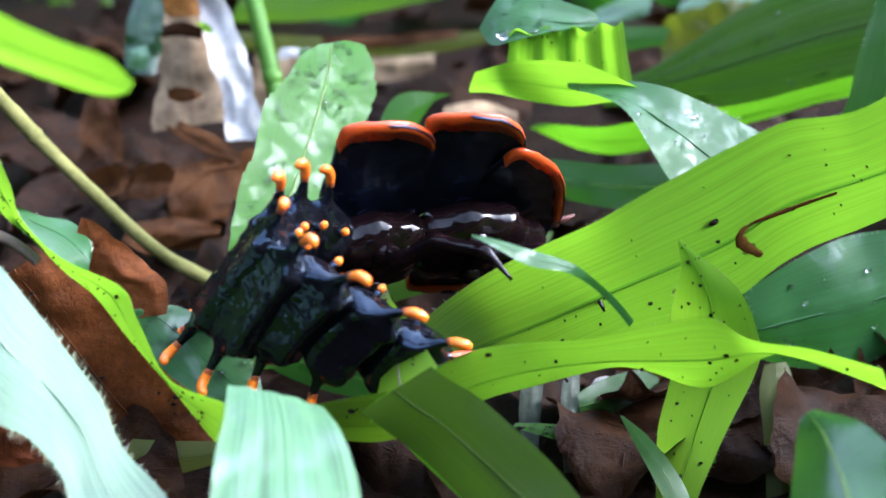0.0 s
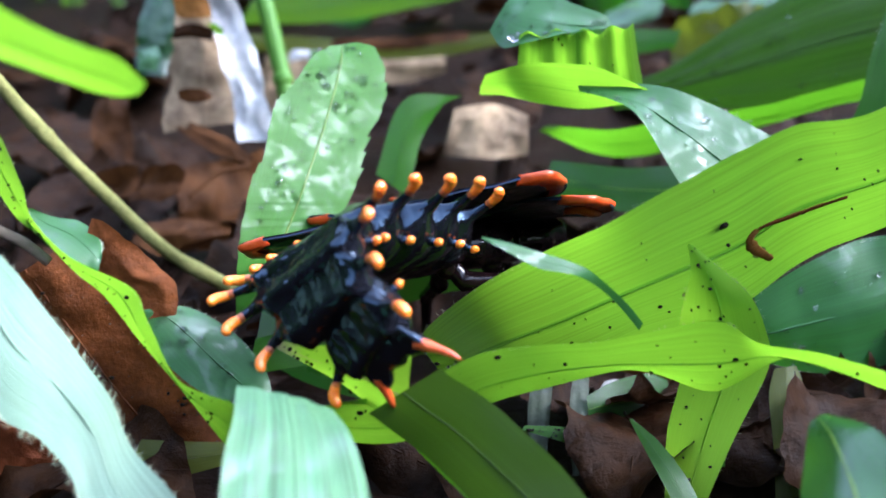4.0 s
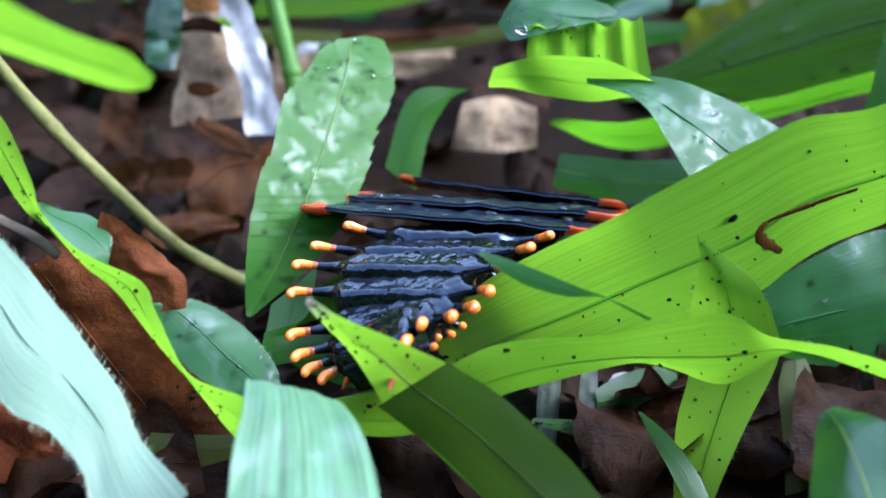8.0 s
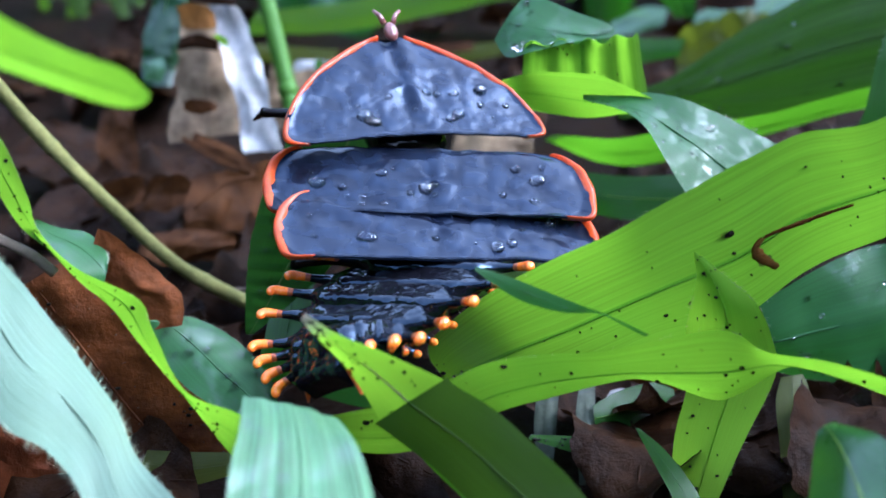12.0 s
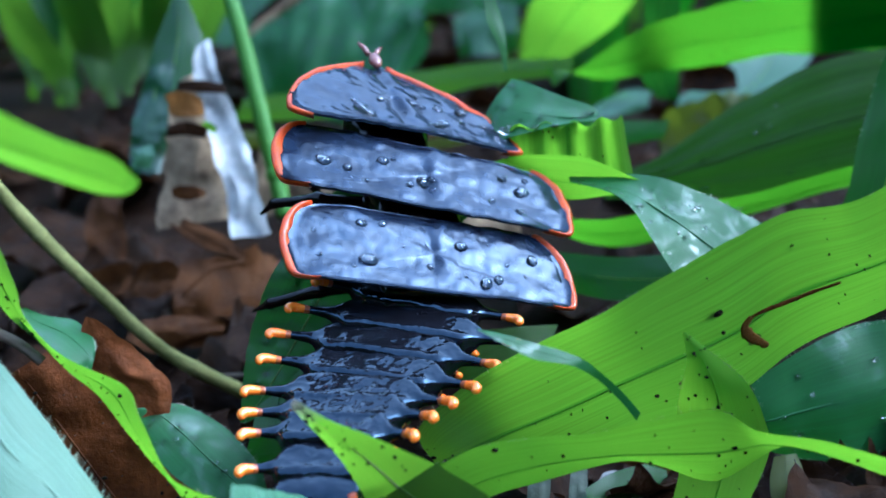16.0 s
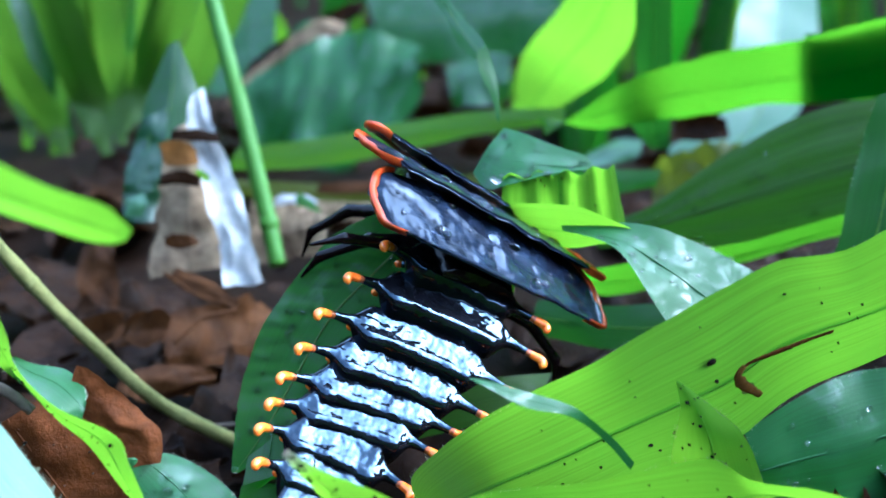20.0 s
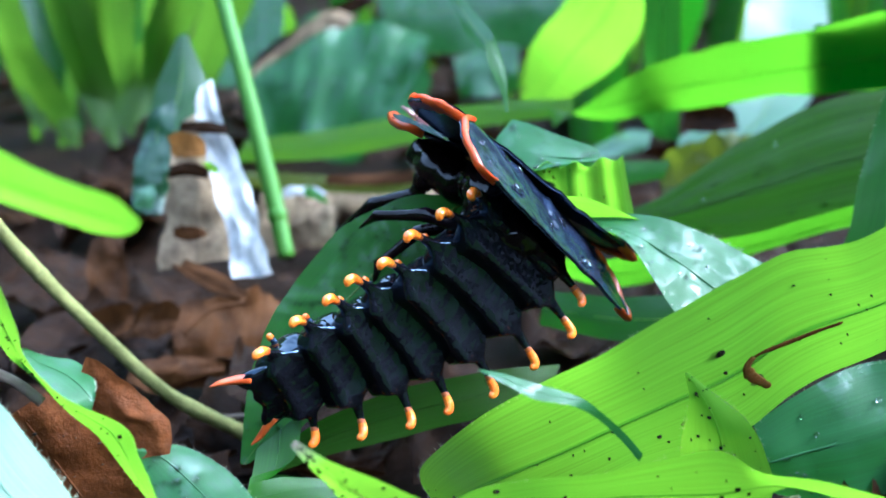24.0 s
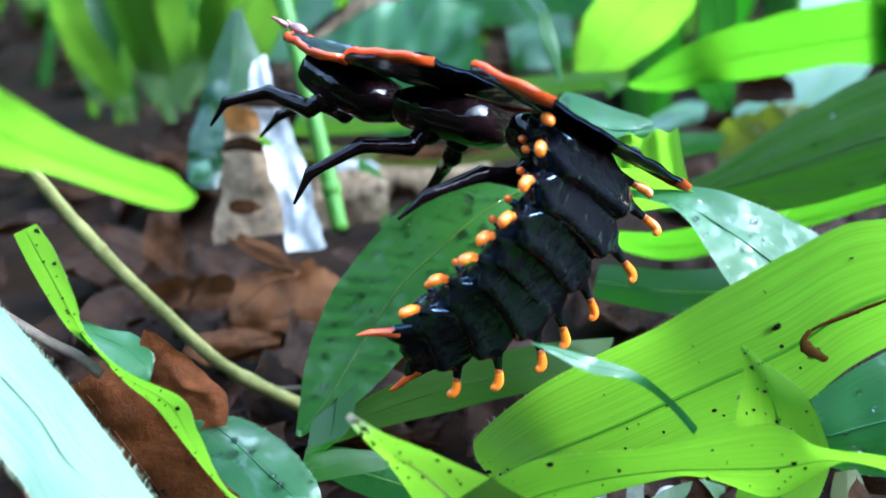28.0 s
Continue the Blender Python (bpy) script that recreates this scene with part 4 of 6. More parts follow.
leaf("dead_leaf", "yellowing olive leaf with brown blotches", M["olive"],
     [(25.9, 135.5, 10.4, 0.3, -0.9, -3.1), (30.2, 134.8, 11.8, 0.2, -1.3, -4.3), (34.2, 133.8, 12.3, -0.1, -1.3, -4.3), (37.3, 133.1, 13.4, -0.2, -0.7, -2.4)], fold=0.5, rib=1, ripple=0.5, jag=1)
leaf("dead_leaf", "brown withered strip along a green leaf", M["dead_brown"],
     [(-26.2, 178.5, 19.7, 0.4, 0.3, 1.1), (-18.8, 178.6, 23.9, 0.2, 0.4, 1.4), (-12.3, 178.5, 27.3, 0.0, 0.3, 1.2), (-8.9, 177.8, 28.7, 0.0, 0.3, 1.0)], fold=0.3, rib=0, ripple=0.5, jag=1)
leaf("grass_leaf", "narrow green grass leaf leaning over the stem", M["mid"],
     [(-13.7, 124.5, 14.2, 0.3, 0.1, 0.2), (-12.2, 122.9, 12.5, 0.9, 0.2, 0.5), (-11.0, 120.8, 9.1, 0.6, 0.1, 0.3), (-10.4, 118.9, 6.4, 0.3, 0.0, 0.0)], fold=0.3, rib=1)
leaf("grass_leaf", "green leaf with a shadowed base", M["mid"],
     [(-11.7, 65.4, 10.1, 0.3, 0.3, 0.8), (-10.3, 66.8, 10.7, 1.3, 0.3, 0.6), (-9.9, 68.7, 12.7, 1.4, 0.5, 1.1)], fold=0.3, rib=1)
# added close behind the long bright leaf, to shade that leaf's end
leaf("broad_leaf", "dark green leaf behind a bright one", M["dark"],
     [(38.4, 122.0, 26.5, -1.6, -4.0, 4.1), (41.1, 121.2, 26.9, -1.1, -4.0, 4.2), (46.9, 118.8, 28.1, -2.1, -4.3, 4.6), (54.4, 115.9, 29.4, -2.5, -4.2, 5.0)], fold=0.6, rib=1)
leaf("broad_leaf", "dark olive green leaf behind the withered leaves", M["dark"],
     [(-26.0, 127.3, 30.0, 0.5, 0.1, 0.2), (-26.0, 124.9, 25.3, 2.5, -0.0, 0.1), (-26.7, 122.7, 21.3, 3.1, -0.0, 0.1), (-27.1, 119.2, 16.7, 3.0, -0.1, -0.0)], fold=0.8, rib=1)
leaf("dead_leaf", "ochre stained scrap on a withered leaf", M["chewed"],
     [(-23.7, 107.0, 22.7, 0.2, 0.0, -0.8), (-22.6, 106.2, 22.7, 0.1, -0.2, -1.1), (-21.4, 106.2, 22.7, 0.1, -0.2, -1.0), (-20.5, 107.0, 22.4, 0.1, 0.0, -0.6)], fold=0.2, rib=0, ripple=0.3, jag=1)
leaf("dead_leaf", "rotten brown scrap low on a withered leaf", M["dead_litter"],
     [(-23.6, 105.0, 15.0, 0.0, 0.0, -0.4), (-22.5, 104.5, 15.1, 0.0, -0.1, -0.7), (-21.2, 104.5, 15.1, 0.0, -0.1, -0.5), (-20.6, 105.0, 14.9, -0.0, 0.0, -0.2)], fold=0.15, rib=0, ripple=0.2, jag=1)
# pale scrap added as the sky's shine on the dark wet fragment
leaf("dead_leaf", "pale blue scrap standing in for a shine on the wet leaf", M["gloss_pale"],
     [(-26.6, 108.0, 18.5, 0.9, 0.0, 0.3), (-26.5, 107.6, 17.6, 1.0, 0.0, 0.1), (-26.8, 107.4, 16.7, 0.9, 0.0, -0.1)], fold=0.3, rib=0, ripple=0.4, jag=1)
leaf("dead_leaf", "tiny green leaf scrap on a bleached leaf", M["bright"],
     [(-20.4, 105.0, 21.3, 0.1, 0.0, -0.1), (-19.7, 104.5, 21.1, 0.0, -0.1, -0.4), (-19.2, 105.0, 20.7, 0.0, 0.0, -0.3)], fold=0.1, rib=0, ripple=0.1)
leaf("dead_leaf", "dark rotten fragment across a bleached leaf", M["dead_brown"],
     [(-23.8, 112.2, 23.2, 0.1, 0.1, 0.4), (-21.7, 111.7, 23.3, 0.3, 0.1, 0.5), (-19.3, 111.6, 23.0, -0.0, 0.1, 0.4)], fold=0.3, rib=0, ripple=0.4, jag=1)
leaf("dead_leaf", "dark rotten fragment stuck to a withered leaf", M["dead_brown"],
     [(-24.7, 110.1, 19.5, 0.1, 0.2, 0.5), (-22.8, 110.1, 19.7, 0.1, 0.2, 0.6), (-20.9, 109.5, 19.4, 0.1, 0.1, 0.5)], fold=0.5, rib=0, ripple=0.5, jag=1)
# a curled leaf added in place of a dark brown rock
leaf("dead_leaf", "dark brown rock under the grass, shaped as a curled leaf", M["dead_brown"],
     [(27.7, 133.7, 18.6, 0.2, 0.3, 0.9), (30.3, 132.8, 19.0, 0.2, 0.4, 1.5), (33.2, 131.7, 19.0, -0.2, 0.3, 1.0)], fold=-1, rib=0, ripple=0.3)
leaf("dead_leaf", "tan dead strip with a dark margin among the grass", M["dead_tan"],
     [(-28.5, 174.4, 16.1, 0.6, 0.3, 1.0), (-22.8, 174.8, 21.2, 0.8, 0.4, 1.3), (-15.9, 175.0, 25.7, 1.0, 0.4, 1.5), (-11.3, 173.9, 25.9, 0.7, 0.3, 0.9)], fold=0.3, rib=0, ripple=0.5, jag=1)
leaf("broad_leaf", "glossy dark green leaf in the shade of the grass", M["gloss"],
     [(-39.1, 207.7, 22.5, 0.7, 5.1, 8.4), (-32.4, 207.6, 22.5, 0.5, 7.2, 10.0), (-24.5, 206.1, 24.8, 0.7, 5.4, 7.8)], fold=0.4, rib=1)
leaf("dead_leaf", "pale wet fragment of leaf on the litter", M["dead_pale"],
     [(-16.7, 128.2, 12.1, 0.3, 0.3, 1.2), (-14.1, 127.1, 12.0, 0.3, 0.5, 1.7), (-11.9, 126.0, 12.1, 0.0, 0.3, 1.0)], fold=0.5, rib=0, ripple=0.5, jag=1)
leaf("dead_leaf", "brown curled dead leaf standing in the litter", M["dead_litter"],
     [(-32.3, 105.2, 6.6, 0.5, 0.3, 0.7), (-30.0, 104.2, 6.8, 0.4, 0.6, 1.3), (-27.5, 103.5, 7.6, 0.0, 0.5, 1.1)], fold=-1.2, rib=1, ripple=0.8, jag=1)
leaf("dead_leaf", "crumpled rusty dead leaf in the litter", M["dead_litter"],
     [(-26.3, 96.0, 5.4, 0.3, 0.3, 0.8), (-23.8, 95.9, 5.2, 0.4, 0.6, 1.4), (-20.8, 96.9, 4.9, 0.3, 0.5, 1.1), (-18.6, 97.9, 4.7, 0.1, 0.2, 0.5)], fold=1.2, rib=1, ripple=0.9, jag=1)
leaf("dead_leaf", "rusty brown shred of dead leaf near the ground", M["dead_litter"],
     [(11.8, 74.2, 4.8, 0.2, 0.2, 0.5), (14.9, 74.1, 4.4, 0.2, 0.5, 1.1), (18.2, 75.0, 3.8, 0.1, 0.4, 0.8)], fold=0.8, rib=1, ripple=0.8, jag=1)
leaf("dead_leaf", "crumpled brown dead leaf beside broken straws", M["dead_litter"],
     [(9.4, 71.0, -2.5, 0.2, 0.3, 0.7), (12.1, 70.1, -2.2, 0.3, 0.5, 1.1), (14.3, 70.0, -2.4, 0.2, 0.3, 0.6)], fold=0.8, rib=1, ripple=0.9, jag=1)
leaf("dead_leaf", "dark red rotting dead leaf on the ground", M["dead_red"],
     [(-27.2, 60.6, 9.3, 0.2, 0.8, 1.8), (-25.2, 61.0, 7.8, 0.3, 0.7, 1.5), (-23.5, 61.5, 6.3, 0.3, 0.4, 0.8)], fold=0.6, rib=1, ripple=0.8, jag=1)
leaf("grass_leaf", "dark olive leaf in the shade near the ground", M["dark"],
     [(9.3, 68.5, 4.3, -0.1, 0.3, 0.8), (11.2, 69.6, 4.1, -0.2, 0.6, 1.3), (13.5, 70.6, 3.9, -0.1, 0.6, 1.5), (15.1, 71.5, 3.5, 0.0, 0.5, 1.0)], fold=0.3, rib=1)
# three white shreds added to imitate wet glints near the ground
leaf("dead_leaf", "small pale shred put in for a wet glint", M["dead_pale"],
     [(12.6, 71.0, 2.3, 0.2, 0.2, 0.4), (13.7, 71.1, 2.5, 0.1, 0.3, 0.6), (14.9, 71.1, 2.6, 0.0, 0.2, 0.3)], fold=0.4, rib=0, ripple=0.5, jag=1)
leaf("dead_leaf", "small white shred put in for a glint", M["dead_pale"],
     [(13.9, 69.1, 1.7, 0.2, 0.2, 0.4), (14.7, 69.1, 1.8, 0.2, 0.3, 0.6), (15.4, 69.1, 1.8, 0.0, 0.1, 0.3)], fold=0.4, rib=0, ripple=0.5, jag=1)
leaf("dead_leaf", "small whitish shred put in for a glint", M["dead_pale"],
     [(10.7, 72.6, 3.7, 0.2, 0.1, 0.3), (11.6, 72.7, 3.7, 0.2, 0.2, 0.4), (12.4, 72.7, 3.7, 0.0, 0.1, 0.2)], fold=0.3, rib=0, ripple=0.4, jag=1)
leaf("dead_leaf", "curled rusty brown dead leaf with a pale margin", M["dead_litter"],
     [(-26.7, 101.4, 7.9, 0.3, 0.3, 0.6), (-24.4, 100.5, 8.4, 0.5, 0.6, 1.5), (-22.9, 100.6, 8.4, 0.3, 0.3, 0.8)], fold=-1.4, rib=1, ripple=0.6, jag=1)
leaf("dead_leaf", "long tan folded dead leaf in the dark litter", M["dead_litter"],
     [(-23.6, 107.3, 11.3, 0.3, 0.2, 0.5), (-20.1, 104.8, 10.5, 0.3, 0.3, 0.6), (-17.1, 102.2, 9.5, 0.2, 0.2, 0.5)], fold=0.6, rib=1, ripple=0.4, jag=1)
leaf("dead_leaf", "broad pale pinkish dead leaf on the dark litter", M["dead_tan"],
     [(-19.8, 122.2, 10.4, 0.4, 0.7, 2.2), (-15.9, 121.3, 10.9, 0.4, 0.9, 2.8), (-12.6, 120.4, 11.3, 0.3, 0.7, 2.4), (-10.4, 119.4, 11.5, 0.1, 0.5, 1.5)], fold=0.5, rib=1, ripple=0.6, jag=1)
# two pale leaves added to give soft white glints in the grass
leaf("grass_leaf", "pale wet leaf added for a glint among the grass", M["gloss_pale"],
     [(19.5, 146.6, 12.4, 0.4, 0.8, 0.9), (22.5, 145.9, 13.7, 0.5, 1.4, 1.3), (26.1, 144.9, 14.2, 0.4, 0.7, 0.7)], fold=0.3, rib=1, ripple=0.5)
leaf("grass_leaf", "wet leaf tip added for a white glint among the grass", M["gloss_pale"],
     [(28.3, 139.0, 15.2, 0.4, 0.7, 0.5), (31.1, 138.1, 16.0, 0.5, 1.0, 0.8), (34.0, 137.1, 16.2, 0.3, 0.6, 0.3)], fold=0.3, rib=1, ripple=0.5)
leaf("broad_leaf", "dim wet leaf behind the grass", M["gloss"],
     [(3.7, 189.3, 15.0, -0.4, 1.9, 2.8), (8.5, 188.6, 16.6, 0.2, 2.7, 3.8), (13.1, 187.6, 16.9, 0.3, 1.9, 2.8)], fold=0.6, rib=1, ripple=1.0)
leaf("grass_leaf", "green leaf lying in the shaded grass", M["mid"],
     [(11.2, 116.8, 17.4, -0.1, 0.2, 0.8), (17.1, 115.7, 17.1, 0.3, 0.3, 1.2), (22.4, 114.7, 17.6, 0.3, 0.2, 0.8)], fold=0.3, rib=1)
leaf("dead_leaf", "brown withered grass leaf with an orange margin", M["dead_litter"],
     [(-13.0, 140.3, 11.0, 0.2, 0.2, 0.6), (-4.9, 140.2, 11.1, 0.2, 0.2, 0.7), (2.9, 140.4, 11.9, 0.0, 0.2, 0.5)], fold=0.3, rib=0, ripple=0.4, jag=1)


def stalk(name, label, pts, radius, mat, category, knots=0, nodes_at=()):
    bm = bmesh.new()
    p = spline(pts, 40)
    tube(bm, [Vector(q) * MM for q in p], [(radius + knots * 0.25 * max(0, noise.noise(Vector(q) * 0.4))) * MM for q in p], 10)
    ob = tagged(part(name, bm, mat), label, category)
    for k in nodes_at:
        bm = bmesh.new()
        q, a = Vector(p[k]) * MM, (Vector(p[min(40, k + 1)]) - Vector(p[k - 1])).normalized()
        tube(bm, [q - a * radius * 0.9 * MM, q - a * radius * 0.3 * MM, q + a * radius * 0.3 * MM, q + a * radius * 0.9 * MM], [radius * f * MM for f in (0.98, 1.2, 1.22, 0.98)], 10)
        part("node", bm, mat, ob)
    return ob


stalk("sprout", "green upright plant stem rooted in the litter", [(-23.4, 129.8, 45.4), (-21.4, 124.8, 35.6), (-18.1, 118.3, 24.7), (-15.6, 113.5, 15.6), (-14.4, 111.0, 10.7)], 0.8, M["stem"], "stem", 0.3, (32,))
stalk("twig", "olive brown fallen twig with a broken end", [(-32.9, 82.7, 25.2), (-29.3, 83.1, 19.5), (-24.7, 83.5, 13.6), (-20.2, 84.1, 8.4), (-14.8, 86.0, 4.0)], 0.52, M["twig"], "twig", 0.9, (12, 33))
stalk("straw", "thin pale straw lying on the litter", [(-27.0, 61.6, 21.7), (-24.5, 61.0, 20.3), (-22.9, 61.1, 19.3), (-21.7, 61.2, 18.1)], 0.3, M["straw"], "straw")
stalk("straw", "thin pale straw on the dark litter", [(-21.7, 89.1, 4.5), (-18.1, 88.1, 4.7), (-14.8, 87.2, 5.2)], 0.18, M["straw"], "straw")
stalk("straw", "tan bent strip of straw in the litter", [(-24.4, 107.3, 11.3), (-21.0, 104.6, 10.0), (-17.3, 102.2, 9.5), (-19.9, 100.9, 9.1), (-22.2, 99.1, 7.5)], 0.2, M["dead_litter"], "straw")
stalk("straw", "short pale broken straw near the ground", [(11.2, 71.3, -2.0), (11.8, 69.9, -2.6), (11.3, 68.3, -3.8)], 0.3, M["straw"], "straw")
stalk("straw", "pale broken straw standing near the ground", [(13.9, 70.8, -3.1), (13.7, 69.1, -4.4)], 0.35, M["straw"], "straw")

# the chewed brown mark and hole on the broad bright leaf
def gnawed(name, label, way, wide, mat):
    """A thin flat stain that lies on the broad leaf."""
    bm = bmesh.new()
    face = Vector((0.34, -0.9, -0.27))
    p = [q + np.array(face) * 0.22 for q in spline(way, 36)]
    tube(bm, [Vector(q) * MM for q in p], [(wide * (0.35 + 0.65 * math.sin(math.pi * (0.12 + 0.8 * i / 36))) + 0.3 * wide * noise.noise(Vector(p[i]) * 3.5)) * MM for i in range(37)], 8)
    for i, v in enumerate(bm.verts):
        q = Vector(p[min(36, i // 8)]) * MM
        v.co -= face * (v.co - q).dot(face) * 0.85
    part(name, bm, mat, BROAD, label)


gnawed("chewed_mark", "straight brown chewed groove", [(22.4, 63.55, 21.0), (20.7, 63.25, 20.55), (19.1, 62.95, 20.05), (17.9, 62.8, 19.65), (17.2, 62.7, 19.3)], 0.17, M["dead_dark"])
gnawed("chewed_patch", "ragged brown chewed patch", [(17.3, 62.7, 19.4), (17.0, 62.85, 18.7), (17.5, 63.45, 17.9), (18.2, 64.1, 17.3), (18.9, 64.75, 16.7)], 0.34, M["chewed"])
bm = bmesh.new()
ball(bm, Vector((15.2, 62.1, 19.8)) * MM, 0.5 * MM, 0.12 * MM, 0.3 * MM)
part("dark_blotch", bm, M["speck"], BROAD, "dark brown rotten blotch")

# litter spread over the ground by chance
lot = random.Random(5)
LITTER_LABEL = "brown curled dead leaf in the litter"
kinds = []
for k in range(6):
    ln, wd, cu = lot.uniform(9, 18), lot.uniform(3, 6), lot.uniform(-0.5, 0.9)
    rows = []
    for i in range(5):
        f = i / 4
        w = wd * (math.sin(math.pi * (0.08 + 0.86 * f))) ** 0.8
        rows.append((lot.uniform(-1, 1), (f - 0.5) * ln, 1.2 + 3 * cu * (f - 0.5) ** 2 * 4, w, 0.2, lot.uniform(-1, 1.5)))
    o = leaf("dead_leaf", LITTER_LABEL, M[("dead_brown", "dead_brown", "dead_rust", "dead_brown", "dead_rust", "dead_brown")[k]], rows, fold=lot.uniform(-1, 1), rib=1, ripple=0.9, jag=1)
    o["group"] = "leaf litter"
    kinds.append(o)
for k in range(270):
    y = 60 + 340 * lot.random() ** 1.4
    x = lot.uniform(-0.55, 0.55) * (y + 40)
    m = pose(x * MM, y * MM, lot.uniform(0.000, 0.004), lot.uniform(-25, 25), lot.uniform(-25, 25), lot.uniform(0, 360))
    if k < 6:
        kinds[k].matrix_world = m
    else:
        copy_thing(kinds[k % 6], m)

# grass behind, spread by chance over the far ground
far = []
for k in range(5):
    ht, bend, wd = lot.uniform(45, 80), lot.uniform(10, 45), lot.uniform(2.6, 4.5)
    rows = [(0, 0, -2, wd * 0.5, 0, 0), (0, bend * 0.1, ht * 0.4, wd, 0.5, 0), (1, bend * 0.5, ht * 0.75, wd, 0.2, 0.3), (2, bend * 1.1, ht * 0.85, wd * 0.7, 0, 0.6), (3, bend * 1.7, ht * 0.75, 0.2, 0, 0)]
    o = leaf("grass_leaf", "green arching grass leaf rooted in soil", M[("bright", "mid", "gloss", "bright", "dark")[k]], rows, fold=0.6, rib=1)
    o["group"] = "grass tufts"
    far.append(o)
for k in range(190):
    y = 212 + 420 * lot.random() ** 1.3
    x = lot.uniform(-0.6, 0.6) * (y + 60)
    m = pose(x * MM, y * MM, 0, lot.uniform(-12, 12), lot.uniform(-25, 25), lot.uniform(0, 360))
    if k < 5:
        far[k].matrix_world = m
    else:
        copy_thing(far[k % 5], m)

# the thin tip that turns its edge as the larva brushes it
CURL_AT = (10.5, 58.0, 15.6)
CURL = leaf("grass_leaf", "thin pale curling tip of a grass leaf", M["wet_film"],
            [(10.5, 58.0, 15.6, -0.1, 0.0, -0.2), (9.4, 57.6, 17.1, -0.1, 0.0, -0.2), (8.1, 57.2, 18.5, -0.1, 0.0, -0.2), (6.8, 56.5, 19.6, -0.2, -0.3, -0.1), (4.9, 56.2, 20.3, -0.2, -0.4, -0.2), (3.2, 56.1, 21.1, -0.1, -0.3, -0.1), (1.9, 56.1, 21.6, -0.0, -0.1, -0.0)], fold=0.1, rib=1, origin=CURL_AT)

# a leaf that the larva pushes upright; its outer half bends over where it leaves the rest
BENT_AT = (-1.7, 54.4, 13.3)
# same leaf as the outer half; its darker green stands for shade
BENT_REST = leaf("grass_leaf", "translucent grass leaf toned dark for shade, pressed low by the larva", M["tipless"],
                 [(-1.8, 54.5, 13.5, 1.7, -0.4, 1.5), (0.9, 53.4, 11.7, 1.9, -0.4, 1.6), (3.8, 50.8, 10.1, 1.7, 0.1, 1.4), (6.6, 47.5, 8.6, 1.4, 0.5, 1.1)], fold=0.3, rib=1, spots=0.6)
# extra dark sheet over the bent leaf, in place of overlap shade
leaf("grass_leaf", "dark olive leaf sheet standing in for shade where leaves overlap", M["overlap_shade"],
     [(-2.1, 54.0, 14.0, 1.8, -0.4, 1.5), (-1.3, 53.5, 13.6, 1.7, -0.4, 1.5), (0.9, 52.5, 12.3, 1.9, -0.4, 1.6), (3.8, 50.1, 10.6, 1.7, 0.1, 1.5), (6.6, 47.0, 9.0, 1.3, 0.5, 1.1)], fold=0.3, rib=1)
BENT_TIP = leaf("outer_half", "bright outer half with a withered pale tip", M["tipped"],
                [(-6.9, 51.6, 20.0, 0.1, 0.1, 0.1), (-5.9, 52.5, 18.4, 0.5, -0.4, 0.4), (-3.9, 53.4, 16.2, 0.8, -0.6, 1.2), (-1.7, 54.3, 13.4, 1.6, -0.4, 1.6)], fold=0.3, rib=1, spots=0.6, origin=BENT_AT)
BENT_TIP.parent = BENT_REST
del BENT_TIP["category"]

# the leaf that the larva climbs, in short lengths; upright at first, it bows under the larva
PERCH_ROWS = [(-12.6, 70.7, 9.4, 0.3, -0.0, -0.0), (-10.8, 72.1, 11.6, 1.9, -0.1, -0.3), (-8.8, 74.2, 14.6, 3.4, 0.0, 0.0), (-6.6, 76.0, 17.8, 4.1, -0.0, -0.1), (-4.1, 77.4, 20.0, 4.3, -0.2, -0.6), (-2.0, 78.6, 21.7, 4.4, -0.3, -0.9), (-0.3, 79.5, 22.7, 3.8, -0.3, -0.9), (1.3, 80.2, 23.5, 2.9, -0.3, -0.8), (2.1, 80.7, 23.8, 1.2, -0.1, -0.4)]
LENGTHS = 28
PERCH_EARLY = spline([(-13.0, 69.8, 10.1), (-10.9, 72.4, 13.6), (-9.6, 75.9, 16.6), (-8.4, 81.2, 20.0), (-7.8, 85.3, 22.6), (-7.8, 89.1, 24.3)], LENGTHS)
EARLY_ACROSS = Vector((6.1, 2.9, -2.0))
perch_curve = spline(PERCH_ROWS, LENGTHS * 4)
PERCH_LATE = [Vector(perch_curve[4 * k][:3]) for k in range(LENGTHS + 1)]
PERCH_PIECES = []
for k in range(LENGTHS):
    rows = [tuple(v) for v in perch_curve[max(0, 4 * k - 1):4 * k + 6:2 if 0 < k < LENGTHS - 1 else 1]]
    piece = leaf("grass_leaf" if k == 0 else "leaf_length", "broad wet green leaf with droplets on which the larva climbs" if k == 0 else "wet length with beaded droplets", M["wet_top"], rows, fold=0.12, rib=1, ripple=0.0, origin=tuple(PERCH_LATE[k]), across=14, drops=int(7 * math.sin(math.pi * (k + 1) / 29) ** 0.7))
    PERCH_PIECES.append(piece)
PERCH = PERCH_PIECES[0]
for piece in PERCH_PIECES[1:]:
    piece.parent = PERCH
    del piece["category"]


def perch_turn(p, q, across):
    a = (q - p).normalized()
    w = (across - a * across.dot(a)).normalized()
    return Matrix((w, a, w.cross(a))).transposed()


